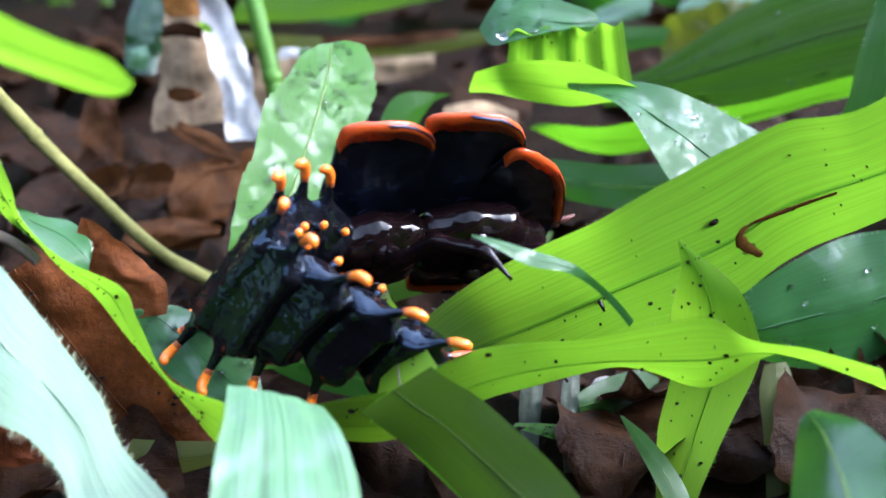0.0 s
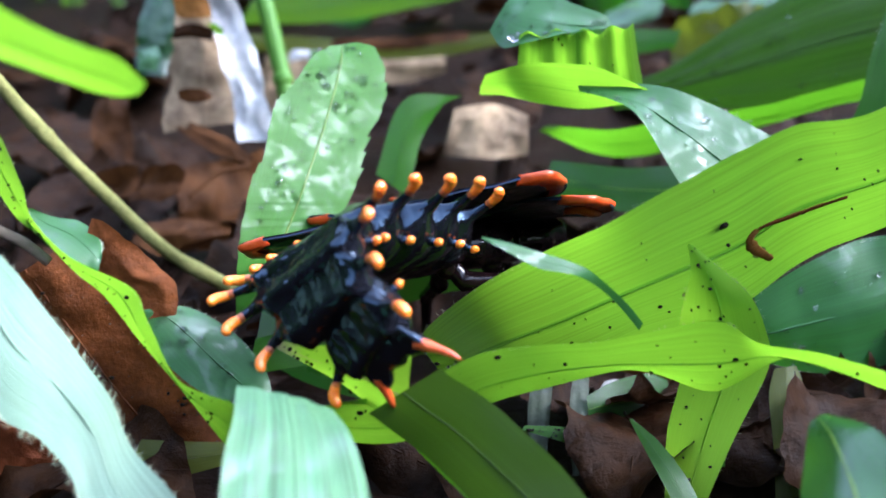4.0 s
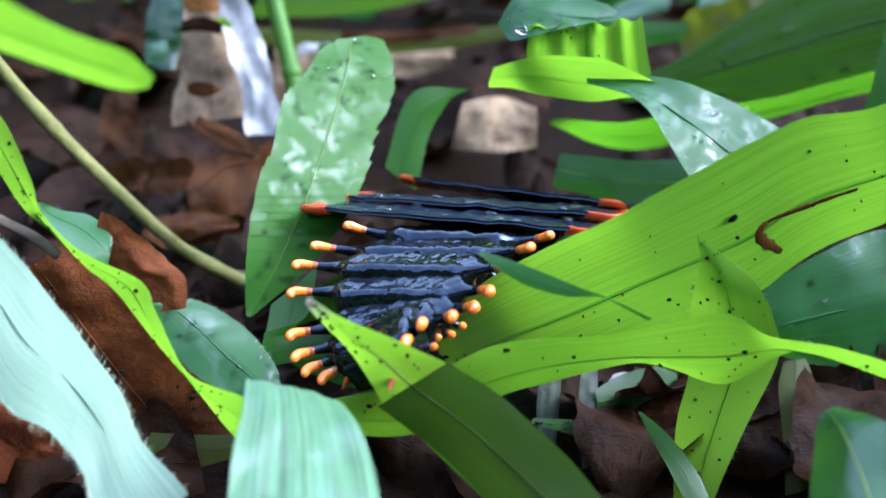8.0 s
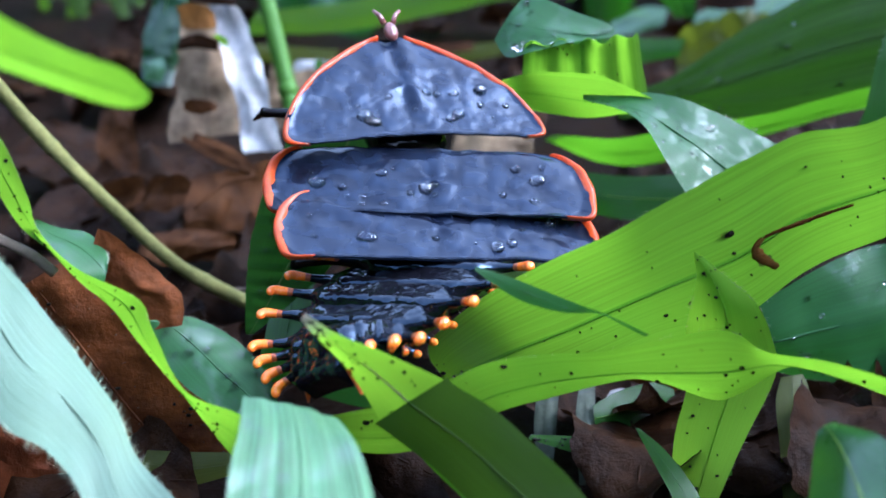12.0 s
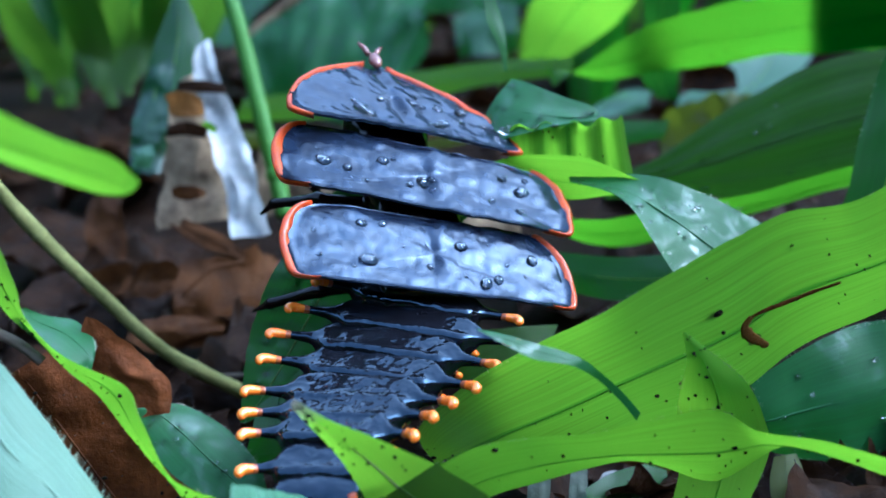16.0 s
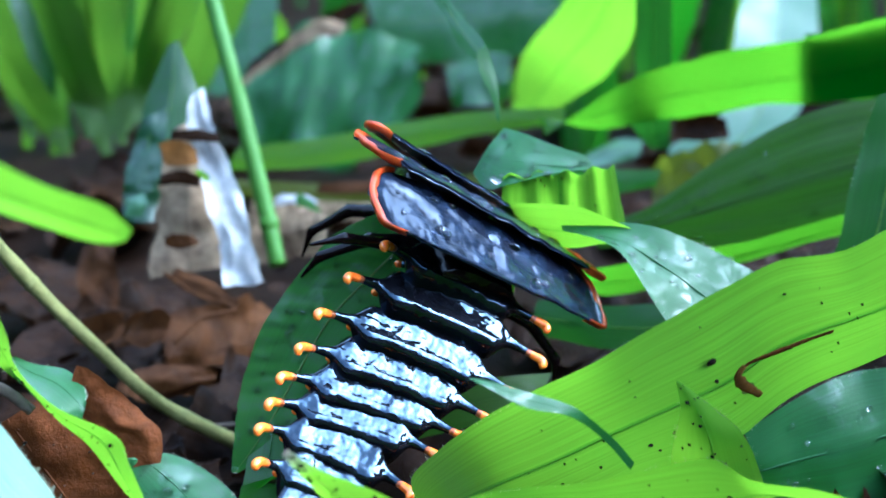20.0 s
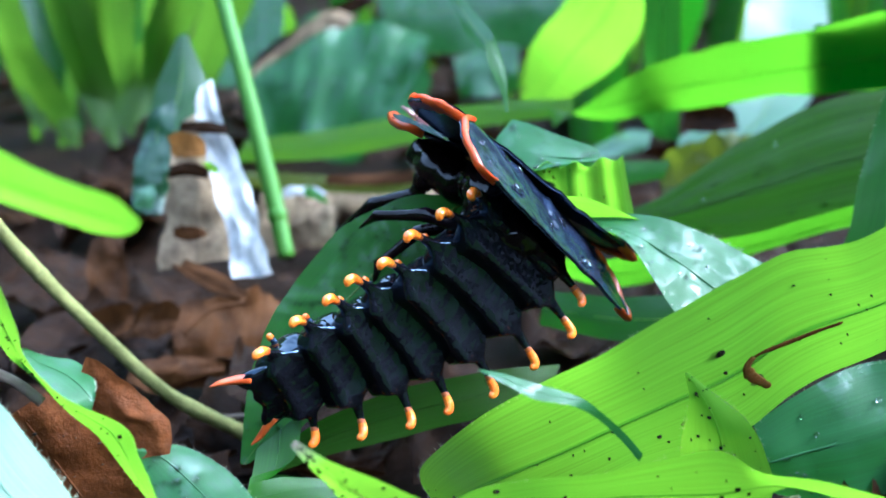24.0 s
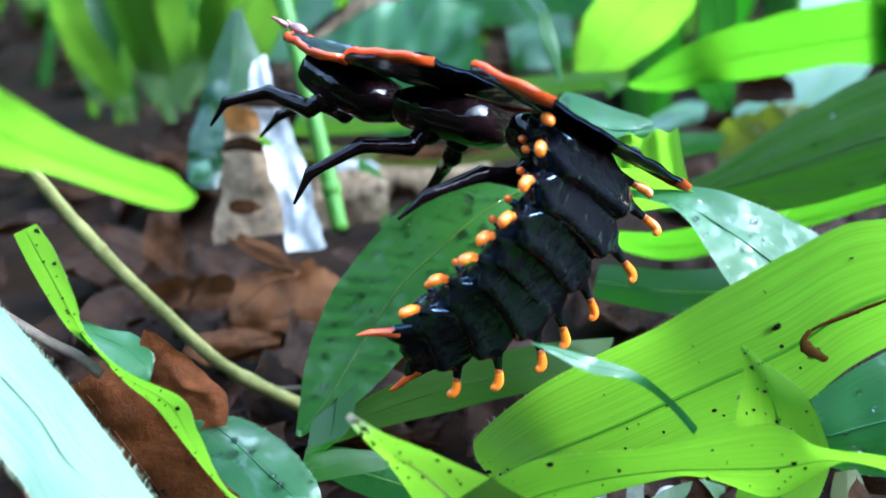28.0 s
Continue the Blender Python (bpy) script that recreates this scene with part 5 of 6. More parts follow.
def perch_poses():
    """World matrices of the lengths: upright, and bowed."""
    early, late = [], []
    at = Vector(PERCH_EARLY[0])
    for k in range(LENGTHS):
        p, q = PERCH_LATE[k], PERCH_LATE[k + 1]
        across = Vector(perch_curve[4 * k + 2][3:])
        turn = perch_turn(Vector(PERCH_EARLY[k]), Vector(PERCH_EARLY[k + 1]), EARLY_ACROSS) @ perch_turn(p, q, across).inverted()
        early.append(Matrix.Translation(at * MM) @ turn.to_4x4())
        late.append(Matrix.Translation(p * MM))
        at = at + turn @ (q - p)
    return early, late

# ---- the larva ----
LARVA = tagged(new("beetle_larva"), "black trilobite beetle larva with orange-tipped spines and red-rimmed plates", "larva")
SEGMENTS = []
LEGS = []


def spine_way(u, reach):
    """The middle line of a segment from its middle (0) to its tip (1 or -1), in millimetres: swept back and turned up at the sides."""
    a = abs(u)
    return Vector((u * reach, 0.35 - 1.1 * a ** 2.4, -0.4 + 1.0 * a ** 3))


def abdomen_segment(k, reach):
    """One ring of the abdomen: a wide wrinkled band that narrows into a slender curved spine at either side."""
    bm = bmesh.new()
    rings = []
    n, m = 44, 22
    for i in range(n + 1):
        u = (2 * i / n - 1) * 0.91
        a = abs(u)
        q = min(1.0, max(0.0, (0.7 - a) / 0.22))
        q = q * q * (3 - 2 * q)
        core = max(0.0, 1 - (a / 0.64) ** 2.4)
        mid = spine_way(u, reach)
        thin = 0.23 + 0.17 * max(0.0, min(1.0, (0.84 - a) / 0.2))
        ring = []
        for j in range(m):
            w = 2 * math.pi * j / m
            s, cw = math.sin(w), math.cos(w)
            y = (thin + (1.1 if s > -0.2 else 1.55) * q) * cw
            if s > 0:
                lip = 0.2 * math.exp(-((cw - 0.66) / 0.22) ** 2) + 0.24 * math.exp(-((cw + 0.7) / 0.2) ** 2)
                z = (thin + 0.26 * q) * abs(s) ** 0.7 + q * lip
                z += q * (0.13 * noise.noise(Vector((mid.x * 1.1, y * 1.6, k))) + 0.06 * noise.noise(Vector((mid.x * 3.6, y * 3.0, k + 9))))
            else:
                z = -(thin + 0.1 * q + 1.8 * core ** 0.6) * abs(s) ** 0.8
            ring.append(bm.verts.new((mid + Vector((0, y, z - 0.16 * q * y))) * MM))
        rings.append(ring)
    for r, s in zip(rings, rings[1:]):
        for j in range(m):
            bm.faces.new((r[j], s[j], s[(j + 1) % m], r[(j + 1) % m]))
    bm.faces.new(rings[0])
    bm.faces.new(rings[-1][::-1])
    bmesh.ops.recalc_face_normals(bm, faces=bm.faces)
    seg = part("abdomen_segment", bm, M["black"], LARVA, "glossy black wrinkled segment")
    for side in (-1, 1):
        bm = bmesh.new()
        us = (0.85, 0.865, 0.88, 0.895, 0.91)
        tube(bm, [spine_way(side * u, reach) * MM for u in us], [r * MM for r in (0.22, 0.24, 0.245, 0.25, 0.245)], 14)
        part("spine_neck", bm, M["rust"], seg, "dull reddish neck")
        bm = bmesh.new()
        end = spine_way(side, reach)
        bend = [spine_way(side * u, reach) for u in (0.895, 0.925, 0.96)]
        bend += [end + Vector((-side * 0.004 * reach, -0.06, 0.03)), end + Vector((side * 0.012 * reach, -0.3, 0.1)), end + Vector((-side * 0.012 * reach, -0.62, 0.15))]
        way = spline([tuple(q) for q in bend], 22)
        full = [0.245 + 0.045 * min(1.0, q / 10) if q < 17 else 0.29 * math.sqrt(max(0.02, 1 - ((q - 16.6) / 5.6) ** 2)) for q in range(23)]
        tube(bm, [Vector(q) * MM for q in way], [r * MM for r in full], 14)
        part("spine_tip", bm, M["orange"], seg, "glossy orange tip")
        bm = bmesh.new()
        tube(bm, [Vector(q) * MM for q in ((side * reach * 0.46, 0.5, -1.5), (side * reach * 0.53, 0.45, -1.75), (side * reach * 0.58, 0.4, -1.9))], [0.3 * MM, 0.22 * MM, 0.2 * MM], 8)
        part("tubercle_stalk", bm, M["black"], seg)
        bm = bmesh.new()
        ball(bm, Vector((side * reach * 0.6, 0.4, -1.95)) * MM, 0.3 * MM, 0.24 * MM, 0.24 * MM)
        part("side_tubercle", bm, M["orange"], seg, "small orange tubercle")
    return seg


def outline(kind, half):
    """Half of a plate's outline, from the middle of its front edge to the middle of its back edge, in millimetres."""
    if kind == 0:
        return spline([(0, 5.4), (1.3, 5.3), (3.0, 4.4), (5.8, 2.3), (7.7, 0.0), (half, -2.2), (half - 0.35, -3.3), (6.0, -3.25), (3.0, -3.0), (0, -2.9)], 36)
    return spline([(0, 3.1), (3.0, 3.15), (6.4, 3.1), (half - 1.7, 2.75), (half - 0.55, 1.7), (half, 0.1), (half - 0.05, -1.5), (half - 0.4, -2.65), (half - 1.5, -2.8), (6.0, -2.75), (3.0, -2.8), (0, -2.8)], 36)


def thorax_plate(kind, half):
    name = ("pronotum", "mesonotum", "metanotum")[kind]
    o = outline(kind, half)
    top = bmesh.new()
    n = 10

    def height(x, y):
        return 0.95 - 0.15 * y - 0.0006 * x * x + 0.1 * math.exp(-((x - 0.6) / 0.6) ** 2) - 0.14 * math.exp(-((x + 0.3) / 0.4) ** 2) + 0.16 * noise.noise(Vector((x * 0.9, y * 0.9, kind * 5))) + 0.1 * math.sin(y * 0.9)

    full = [(q[0], q[1]) for q in o] + [(-q[0], q[1]) for q in o[-2:0:-1]]
    cy = (o[0][1] + o[-1][1]) / 2
    upper, lower = [], []
    for x, y in full:
        ru, rl = [], []
        for j in range(n + 1):
            f = j / n
            px, py = x * f, cy * (1 - f) + y * f
            z = height(px, py) - 0.25 * f ** 14 * (1.0 if y > cy - 0.5 else 0.1)
            ru.append(Vector((px, py, z)))
            rl.append(Vector((px, py, z - 0.2 - 0.55 * (1 - f))))
        upper.append(ru)
        lower.append(rl)
    for bm, grid, flip in ((top, upper, False), (top, lower, True)):
        mid = bm.verts.new(grid[0][0] * MM)
        vs = [[bm.verts.new(p * MM) for p in r[1:]] for r in grid]
        for i in range(len(vs)):
            a, b = vs[i], vs[(i + 1) % len(vs)]
            tri = (mid, b[0], a[0])
            bm.faces.new(tri[::-1] if flip else tri)
            for j in range(n - 1):
                q = (a[j], b[j], b[j + 1], a[j + 1])
                bm.faces.new(q[::-1] if flip else q)
        if not flip:
            edge = [r[-1] for r in vs]
        else:
            low = [r[-1] for r in vs]
    for i in range(len(edge)):
        k = (i + 1) % len(edge)
        top.faces.new((edge[i], low[i], low[k], edge[k]))
    plate = part(name, top, M["plate"], LARVA, "wet slate-black plate with a median groove")
    lo, hi = ((3, 27) if kind == 0 else (9, 28))
    for side in (-1, 1):
        # a flat raised band along the margin, widest at the side
        bm = bmesh.new()
        rows = []
        for i in range(lo, hi):
            x, y = o[i][0], o[i][1]
            f = (i - lo) / (hi - 1 - lo)
            swell = math.sin(math.pi * (0.04 + f * 0.92)) ** 0.6 * (1 + 0.25 * noise.noise(Vector((x * 2, y * 2, kind))))
            wide, below = 0.05 + 0.25 * swell, 0.1 + (0.75 if kind == 0 else 1.0) * swell
            d = Vector((x, y - cy)).normalized()
            ix, iy, ux, uy = x - d.x * wide, y - d.y * wide, x - d.x * below, y - d.y * below
            z, iz, uz = height(x, y), height(ix, iy), height(ux, uy)
            row = [(ix, iy, iz + 0.012), (ix * 0.4 + x * 0.6, iy * 0.4 + y * 0.6, (iz * 0.4 + z * 0.6) + 0.06), (x + d.x * 0.07, y + d.y * 0.07, z - 0.05), (x + d.x * 0.09, y + d.y * 0.09, z - 0.2), (x - d.x * 0.08, y - d.y * 0.08, z - 0.42), (ux, uy, uz - 0.5)]
            rows.append([bm.verts.new(Vector((side * q[0], q[1], q[2])) * MM) for q in row])
        for r, s in zip(rows, rows[1:]):
            for j in range(6):
                bm.faces.new((r[j], r[(j + 1) % 6], s[(j + 1) % 6], s[j]))
        bm.faces.new(rows[0])
        bm.faces.new(rows[-1][::-1])
        bmesh.ops.recalc_face_normals(bm, faces=bm.faces)
        part("rim", bm, M["red"], plate, "orange-red margin")
    bm = bmesh.new()
    rings = []
    for i in range(13):
        y = (-2.3 if kind == 2 else -3.5) + (5.8 if kind == 2 else 7.0) * i / 12
        full = max(0.05, 1 - (abs(y) / 3.9) ** 5)
        wave = 1 + 0.08 * math.cos(y * 1.9)
        ring = []
        for j in range(20):
            a = 2 * math.pi * j / 20
            ca, sa = math.cos(a), math.sin(a)
            x = (3.3 if kind else 2.9) * full * wave * math.copysign(abs(ca) ** 0.7, ca)
            z = -1.35 + 1.5 * full * math.copysign(abs(sa) ** 0.75, sa) + 0.12 * noise.noise(Vector((x, y * 1.5, kind)))
            ring.append(bm.verts.new(Vector((x, y, z)) * MM))
        rings.append(ring)
    for r, q in zip(rings, rings[1:]):
        for j in range(20):
            bm.faces.new((r[j], r[(j + 1) % 20], q[(j + 1) % 20], q[j]))
    bm.faces.new(rings[0][::-1])
    bm.faces.new(rings[-1])
    for side in (-1, 1):
        ball(bm, Vector((side * 1.9, 0.3, -2.5)) * MM, 0.8 * MM, 0.9 * MM, 0.9 * MM)
    bmesh.ops.recalc_face_normals(bm, faces=bm.faces)
    part("body_core", bm, M["belly"], plate, "dark brown underside")
    for side in (-1, 1):
        # the leg lies out to its side; LEGS swings it down and steps it
        bm = bmesh.new()
        way = [(0, 0, 0), (side * 1.5, 0.3, -0.7), (side * 4.2, 1.2, 0.5), (side * 7.4, 2.4, 0.0), (side * 8.8, 3.0, -1.5)]
        thick = [0.6, 0.58, 0.42, 0.3, 0.09]
        pts, radii = [], []
        for s in np.linspace(0, 4, 33):
            i = min(3, int(s))
            f = s - i
            pts.append(Vector(way[i]).lerp(Vector(way[i + 1]), f) * MM)
            joint = 0.09 * math.exp(-(min(f, 1 - f) / 0.12) ** 2) if 0.4 < s < 3.6 else 0.0
            radii.append((thick[i] * (1 - f) + thick[i + 1] * f + joint) * MM)
        tube(bm, pts, radii, 10)
        leg = part("leg", bm, M["belly"], plate, "jointed dark brown leg")
        leg.location = Vector((side * 1.9, 0.3, -2.2)) * MM
        LEGS.append((leg, side, kind))
    rnd = random.Random(kind + 3)
    for _ in range(17):
        x, y = rnd.uniform(-half * 0.8, half * 0.8), rnd.uniform(-1.9, 1.9 if kind else 0.6)
        r = 0.1 + 0.36 * rnd.random() ** 1.8
        bm = bmesh.new()
        ball(bm, Vector((x, y, height(x, y) + r * 0.12)) * MM, r * rnd.uniform(0.9, 1.5) * MM, r * MM, r * 0.55 * MM)
        part("water_drop", bm, M["water"], plate, "clear water droplet")
    if kind == 0:
        bm = bmesh.new()
        ball(bm, Vector((0, 5.6, 0.3)) * MM, 0.5 * MM, 0.75 * MM, 0.4 * MM)
        part("head", bm, M["pink"], plate, "small pinkish retracted head")
        for side in (-1, 1):
            bm = bmesh.new()
            tube(bm, [Vector(q) * MM for q in ((side * 0.3, 6.3, 0.2), (side * 0.55, 6.9, 0.3), (side * 0.95, 7.3, 0.35))], [0.22 * MM, 0.18 * MM, 0.1 * MM], 6)
            part("antenna", bm, M["pink"], plate, "short stubby antenna")
    return plate


def tail_segment():
    """The flat last plate: wider behind, its hind edge hollow between two long spines."""
    bm = bmesh.new()
    rings = []
    for i in range(19):
        u = i / 9 - 1
        front, back = 2.3 - 0.3 * u * u, 0.15 - 0.75 * abs(u) ** 2.5 - 0.12 * math.cos(3 * math.pi * u)
        ring = []
        for j in range(14):
            w = 2 * math.pi * j / 14
            y = (front + back) / 2 + (front - back) / 2 * math.cos(w)
            x = u * (2.45 - 0.16 * y)
            ring.append(bm.verts.new(Vector((x, y, (0.5 - 0.28 * abs(u) - 0.1 * math.cos(w)) * math.sin(w) + 0.08 * noise.noise(Vector((x * 1.5, y * 1.5, 2))) + 0.15 * u * u)) * MM))
        rings.append(ring)
    for r, s in zip(rings, rings[1:]):
        for k in range(14):
            bm.faces.new((r[k], r[(k + 1) % 14], s[(k + 1) % 14], s[k]))
    bm.faces.new(rings[0][::-1])
    bm.faces.new(rings[-1])
    bmesh.ops.recalc_face_normals(bm, faces=bm.faces)
    seg = part("tail_segment", bm, M["black"], LARVA, "black last segment with two reddish spines")
    for side in (-1, 1):
        bm = bmesh.new()
        pts = spline([(side * 1.95, 0.55, 0.12), (side * 2.45, -0.25, 0.18), (side * 2.85, -0.95, 0.26), (side * 3.05, -1.6, 0.32)], 12)
        tube(bm, [Vector(q) * MM for q in pts], [(0.34 - 0.02 * i if i < 9 else 0.16 - 0.04 * (i - 9)) * MM for i in range(13)], 10)
        part("tail_spine", bm, M["tail"], seg, "dull orange-red tail spine")
    return seg


for k, half in enumerate((8.7, 10.3, 9.95)):
    SEGMENTS.append(thorax_plate(k, half))
for k, reach in enumerate((6.25, 6.95, 6.85, 6.45, 5.95, 5.35, 4.75, 4.15)):
    SEGMENTS.append(abdomen_segment(k, reach))
SEGMENTS.append(tail_segment())

STANCES = []


def stance(t, places):
    """Where the larva's segments are at t seconds: each one's middle (millimetres) and its turn (degrees)."""
    STANCES.append((t, [pose(*(c * MM for c in places[k][:3]), *places[k][3:]) for k in range(12)]))


def motions():
    stance(0.0, {0: (3.06, 71.62, 15.64, -16, -40, -45), 1: (1.71, 70.12, 16.65, 3, -53, -82), 2: (-4.51, 67.87, 16.78, -2, -54, -63), 3: (-8.19, 65.09, 17.54, -13, -49, -35), 4: (-9.80, 63.14, 18.02, -2, -51, -29), 5: (-10.78, 61.01, 18.19, 16, -54, -26), 6: (-10.85, 59.16, 18.14, 40, -52, -21), 7: (-9.50, 57.51, 17.34, 70, -54, -20), 8: (-7.21, 56.96, 16.50, 99, -49, -24), 9: (-4.41, 57.00, 14.87, 115, -47, -23), 10: (-1.47, 57.49, 13.04, 139, -52, -35), 11: (-0.34, 58.54, 12.42, 150, -45, -29)})
    stance(1.0, {0: (4.60, 75.71, 14.07, -16, -35, -39), 1: (-0.75, 71.08, 15.52, -17, -39, -35), 2: (-6.19, 65.22, 16.83, -16, -37, -25), 3: (-7.39, 62.95, 17.56, -18, -36, -21), 4: (-8.63, 61.05, 18.12, -6, -42, -23), 5: (-9.48, 59.19, 18.40, 11, -46, -23), 6: (-9.80, 57.52, 18.43, 35, -46, -20), 7: (-8.95, 55.99, 17.70, 66, -49, -20), 8: (-6.88, 55.56, 16.84, 101, -45, -29), 9: (-4.11, 55.72, 15.08, 122, -43, -31), 10: (-1.43, 56.11, 13.20, 145, -51, -40), 11: (-0.46, 57.25, 12.86, 165, -49, -38)})
    stance(2.0, {0: (3.57, 76.60, 15.70, -10, -31, -31), 1: (-0.37, 71.89, 16.61, -12, -37, -33), 2: (-4.83, 66.72, 17.68, -16, -37, -27), 3: (-6.99, 63.44, 18.96, -37, -28, -2), 4: (-7.94, 61.79, 20.14, -28, -34, -10), 5: (-8.91, 60.11, 21.18, -12, -38, -15), 6: (-9.43, 58.59, 21.78, 14, -37, -18), 7: (-8.97, 56.68, 21.04, 44, -40, -16), 8: (-7.36, 55.20, 19.42, 73, -40, -18), 9: (-5.94, 54.44, 17.65, 95, -37, -20), 10: (-3.24, 54.33, 15.26, 127, -47, -38), 11: (-0.64, 55.18, 14.41, 156, -49, -52)})
    stance(3.0, {0: (4.18, 77.38, 16.73, -4, -27, -48), 1: (0.00, 73.14, 17.44, -12, -28, -32), 2: (-4.13, 67.70, 18.61, -13, -32, -23), 3: (-4.22, 65.46, 19.07, -18, -31, -19), 4: (-5.16, 63.63, 19.61, -14, -33, -22), 5: (-6.09, 61.80, 19.97, -9, -35, -25), 6: (-7.41, 59.64, 20.39, -2, -35, -20), 7: (-8.32, 57.58, 20.52, 16, -38, -18), 8: (-8.08, 55.74, 19.91, 45, -41, -19), 9: (-6.77, 54.28, 18.48, 77, -44, -22), 10: (-4.10, 53.56, 16.37, 117, -50, -40), 11: (-1.41, 53.96, 15.07, 138, -48, -41)})
    stance(3.5, {0: (5.06, 76.54, 14.47, -8, -20, -51), 1: (0.74, 72.38, 15.80, -19, -19, -30), 2: (-3.24, 66.97, 18.10, -23, -24, -14), 3: (-3.05, 65.03, 18.52, -22, -25, -16), 4: (-3.93, 63.31, 19.21, -19, -30, -22), 5: (-4.94, 61.56, 19.67, -14, -33, -26), 6: (-6.55, 59.41, 20.26, -9, -33, -21), 7: (-7.83, 57.40, 20.70, 8, -36, -18), 8: (-7.80, 55.63, 20.37, 37, -40, -17), 9: (-6.69, 54.18, 19.23, 72, -44, -21), 10: (-4.09, 53.35, 17.24, 113, -51, -41), 11: (-1.64, 53.44, 15.74, 131, -46, -40)})
    stance(5.5, {0: (2.06, 76.96, 16.31, 15, -4, 2), 1: (1.51, 72.00, 15.72, -4, -6, -9), 2: (0.27, 67.08, 16.84, -21, -10, -6), 3: (-0.92, 64.91, 18.12, -25, -14, -7), 4: (-2.26, 62.75, 18.81, -19, -19, -2), 5: (-3.34, 60.96, 19.20, -11, -25, -1), 6: (-3.86, 59.54, 19.24, 2, -34, -7), 7: (-4.05, 58.13, 18.99, 18, -45, -12), 8: (-3.71, 57.08, 18.76, 36, -53, -24), 9: (-3.58, 55.74, 18.16, 49, -56, -30), 10: (-3.55, 54.51, 17.63, 62, -61, -37), 11: (-2.44, 52.55, 16.37, 77, -61, -43)})
    stance(6.0, {0: (4.08, 77.71, 17.15, 21, -3, -10), 1: (2.55, 72.38, 15.98, -1, -8, -16), 2: (0.75, 67.25, 17.22, -20, -6, -7), 3: (-0.46, 66.21, 17.90, -21, -12, -11), 4: (-1.25, 64.61, 18.41, -13, -19, -15), 5: (-2.25, 62.98, 18.73, -1, -24, -19), 6: (-3.07, 61.38, 18.62, 15, -26, -22), 7: (-3.59, 59.65, 17.91, 31, -31, -19), 8: (-3.34, 58.37, 17.08, 49, -36, -20), 9: (-3.08, 57.39, 16.28, 63, -41, -22), 10: (-2.86, 56.81, 15.73, 80, -45, -35), 11: (-2.29, 56.40, 15.68, 92, -49, -49)})
    stance(7.0, {0: (5.41, 80.95, 12.38, -16, -12, -37), 1: (2.29, 75.97, 14.20, -18, -5, -18), 2: (1.12, 70.99, 15.76, -15, -2, -9), 3: (0.29, 68.17, 16.65, -6, -7, -15), 4: (-1.23, 65.93, 16.63, 5, -13, -23), 5: (-2.25, 64.03, 16.25, 16, -15, -27), 6: (-2.74, 62.42, 15.58, 25, -16, -28), 7: (-2.99, 60.67, 14.52, 30, -23, -25), 8: (-3.35, 59.51, 14.19, 31, -29, -27), 9: (-3.85, 58.46, 13.97, 37, -35, -34), 10: (-3.54, 57.52, 13.82, 45, -36, -43), 11: (-3.42, 56.66, 13.56, 52, -28, -59)})
    stance(8.0, {0: (5.04, 81.67, 12.86, -17, -4, -30), 1: (1.67, 76.00, 14.41, -11, -3, -19), 2: (0.27, 71.68, 15.27, -10, -2, -18), 3: (-0.09, 68.55, 16.02, -6, -3, -15), 4: (-1.52, 66.31, 16.08, 2, -9, -23), 5: (-2.62, 64.35, 15.93, 11, -10, -25), 6: (-3.17, 62.59, 15.31, 20, -12, -26), 7: (-3.56, 60.77, 14.47, 24, -19, -23), 8: (-3.89, 59.54, 14.22, 27, -25, -25), 9: (-4.26, 58.60, 14.15, 35, -33, -34), 10: (-4.10, 57.66, 14.04, 46, -35, -45), 11: (-3.96, 56.86, 13.66, 57, -25, -59)})
    stance(9.0, {0: (-0.35, 76.75, 18.10, 16, 9, 15), 1: (0.24, 72.27, 16.86, 9, 4, -2), 2: (-0.33, 69.14, 16.62, -1, -1, -12), 3: (-0.62, 67.06, 17.03, 1, -2, -13), 4: (-1.89, 65.04, 16.87, 7, -7, -21), 5: (-2.83, 63.31, 16.58, 14, -9, -24), 6: (-3.41, 61.69, 15.94, 20, -11, -26), 7: (-3.89, 59.98, 15.11, 23, -16, -23), 8: (-4.32, 58.78, 14.88, 25, -23, -23), 9: (-4.61, 57.85, 14.94, 33, -31, -34), 10: (-4.51, 56.92, 14.86, 44, -34, -45), 11: (-4.31, 56.13, 14.54, 55, -26, -59)})
    stance(10.0, {0: (1.31, 78.38, 16.73, 4, 7, -5), 1: (0.47, 72.80, 16.64, 1, 4, -8), 2: (-1.04, 68.78, 16.58, 0, -2, -17), 3: (-1.52, 66.81, 16.71, 2, -1, -18), 4: (-3.05, 64.75, 16.54, 7, -6, -26), 5: (-4.20, 63.03, 16.22, 14, -8, -28), 6: (-4.93, 61.48, 15.60, 21, -10, -29), 7: (-5.55, 59.97, 14.93, 25, -15, -26), 8: (-5.76, 59.07, 14.79, 31, -22, -30), 9: (-6.27, 58.20, 14.79, 41, -28, -38), 10: (-6.37, 57.41, 14.71, 54, -32, -47), 11: (-5.91, 56.87, 14.57, 63, -27, -54)})
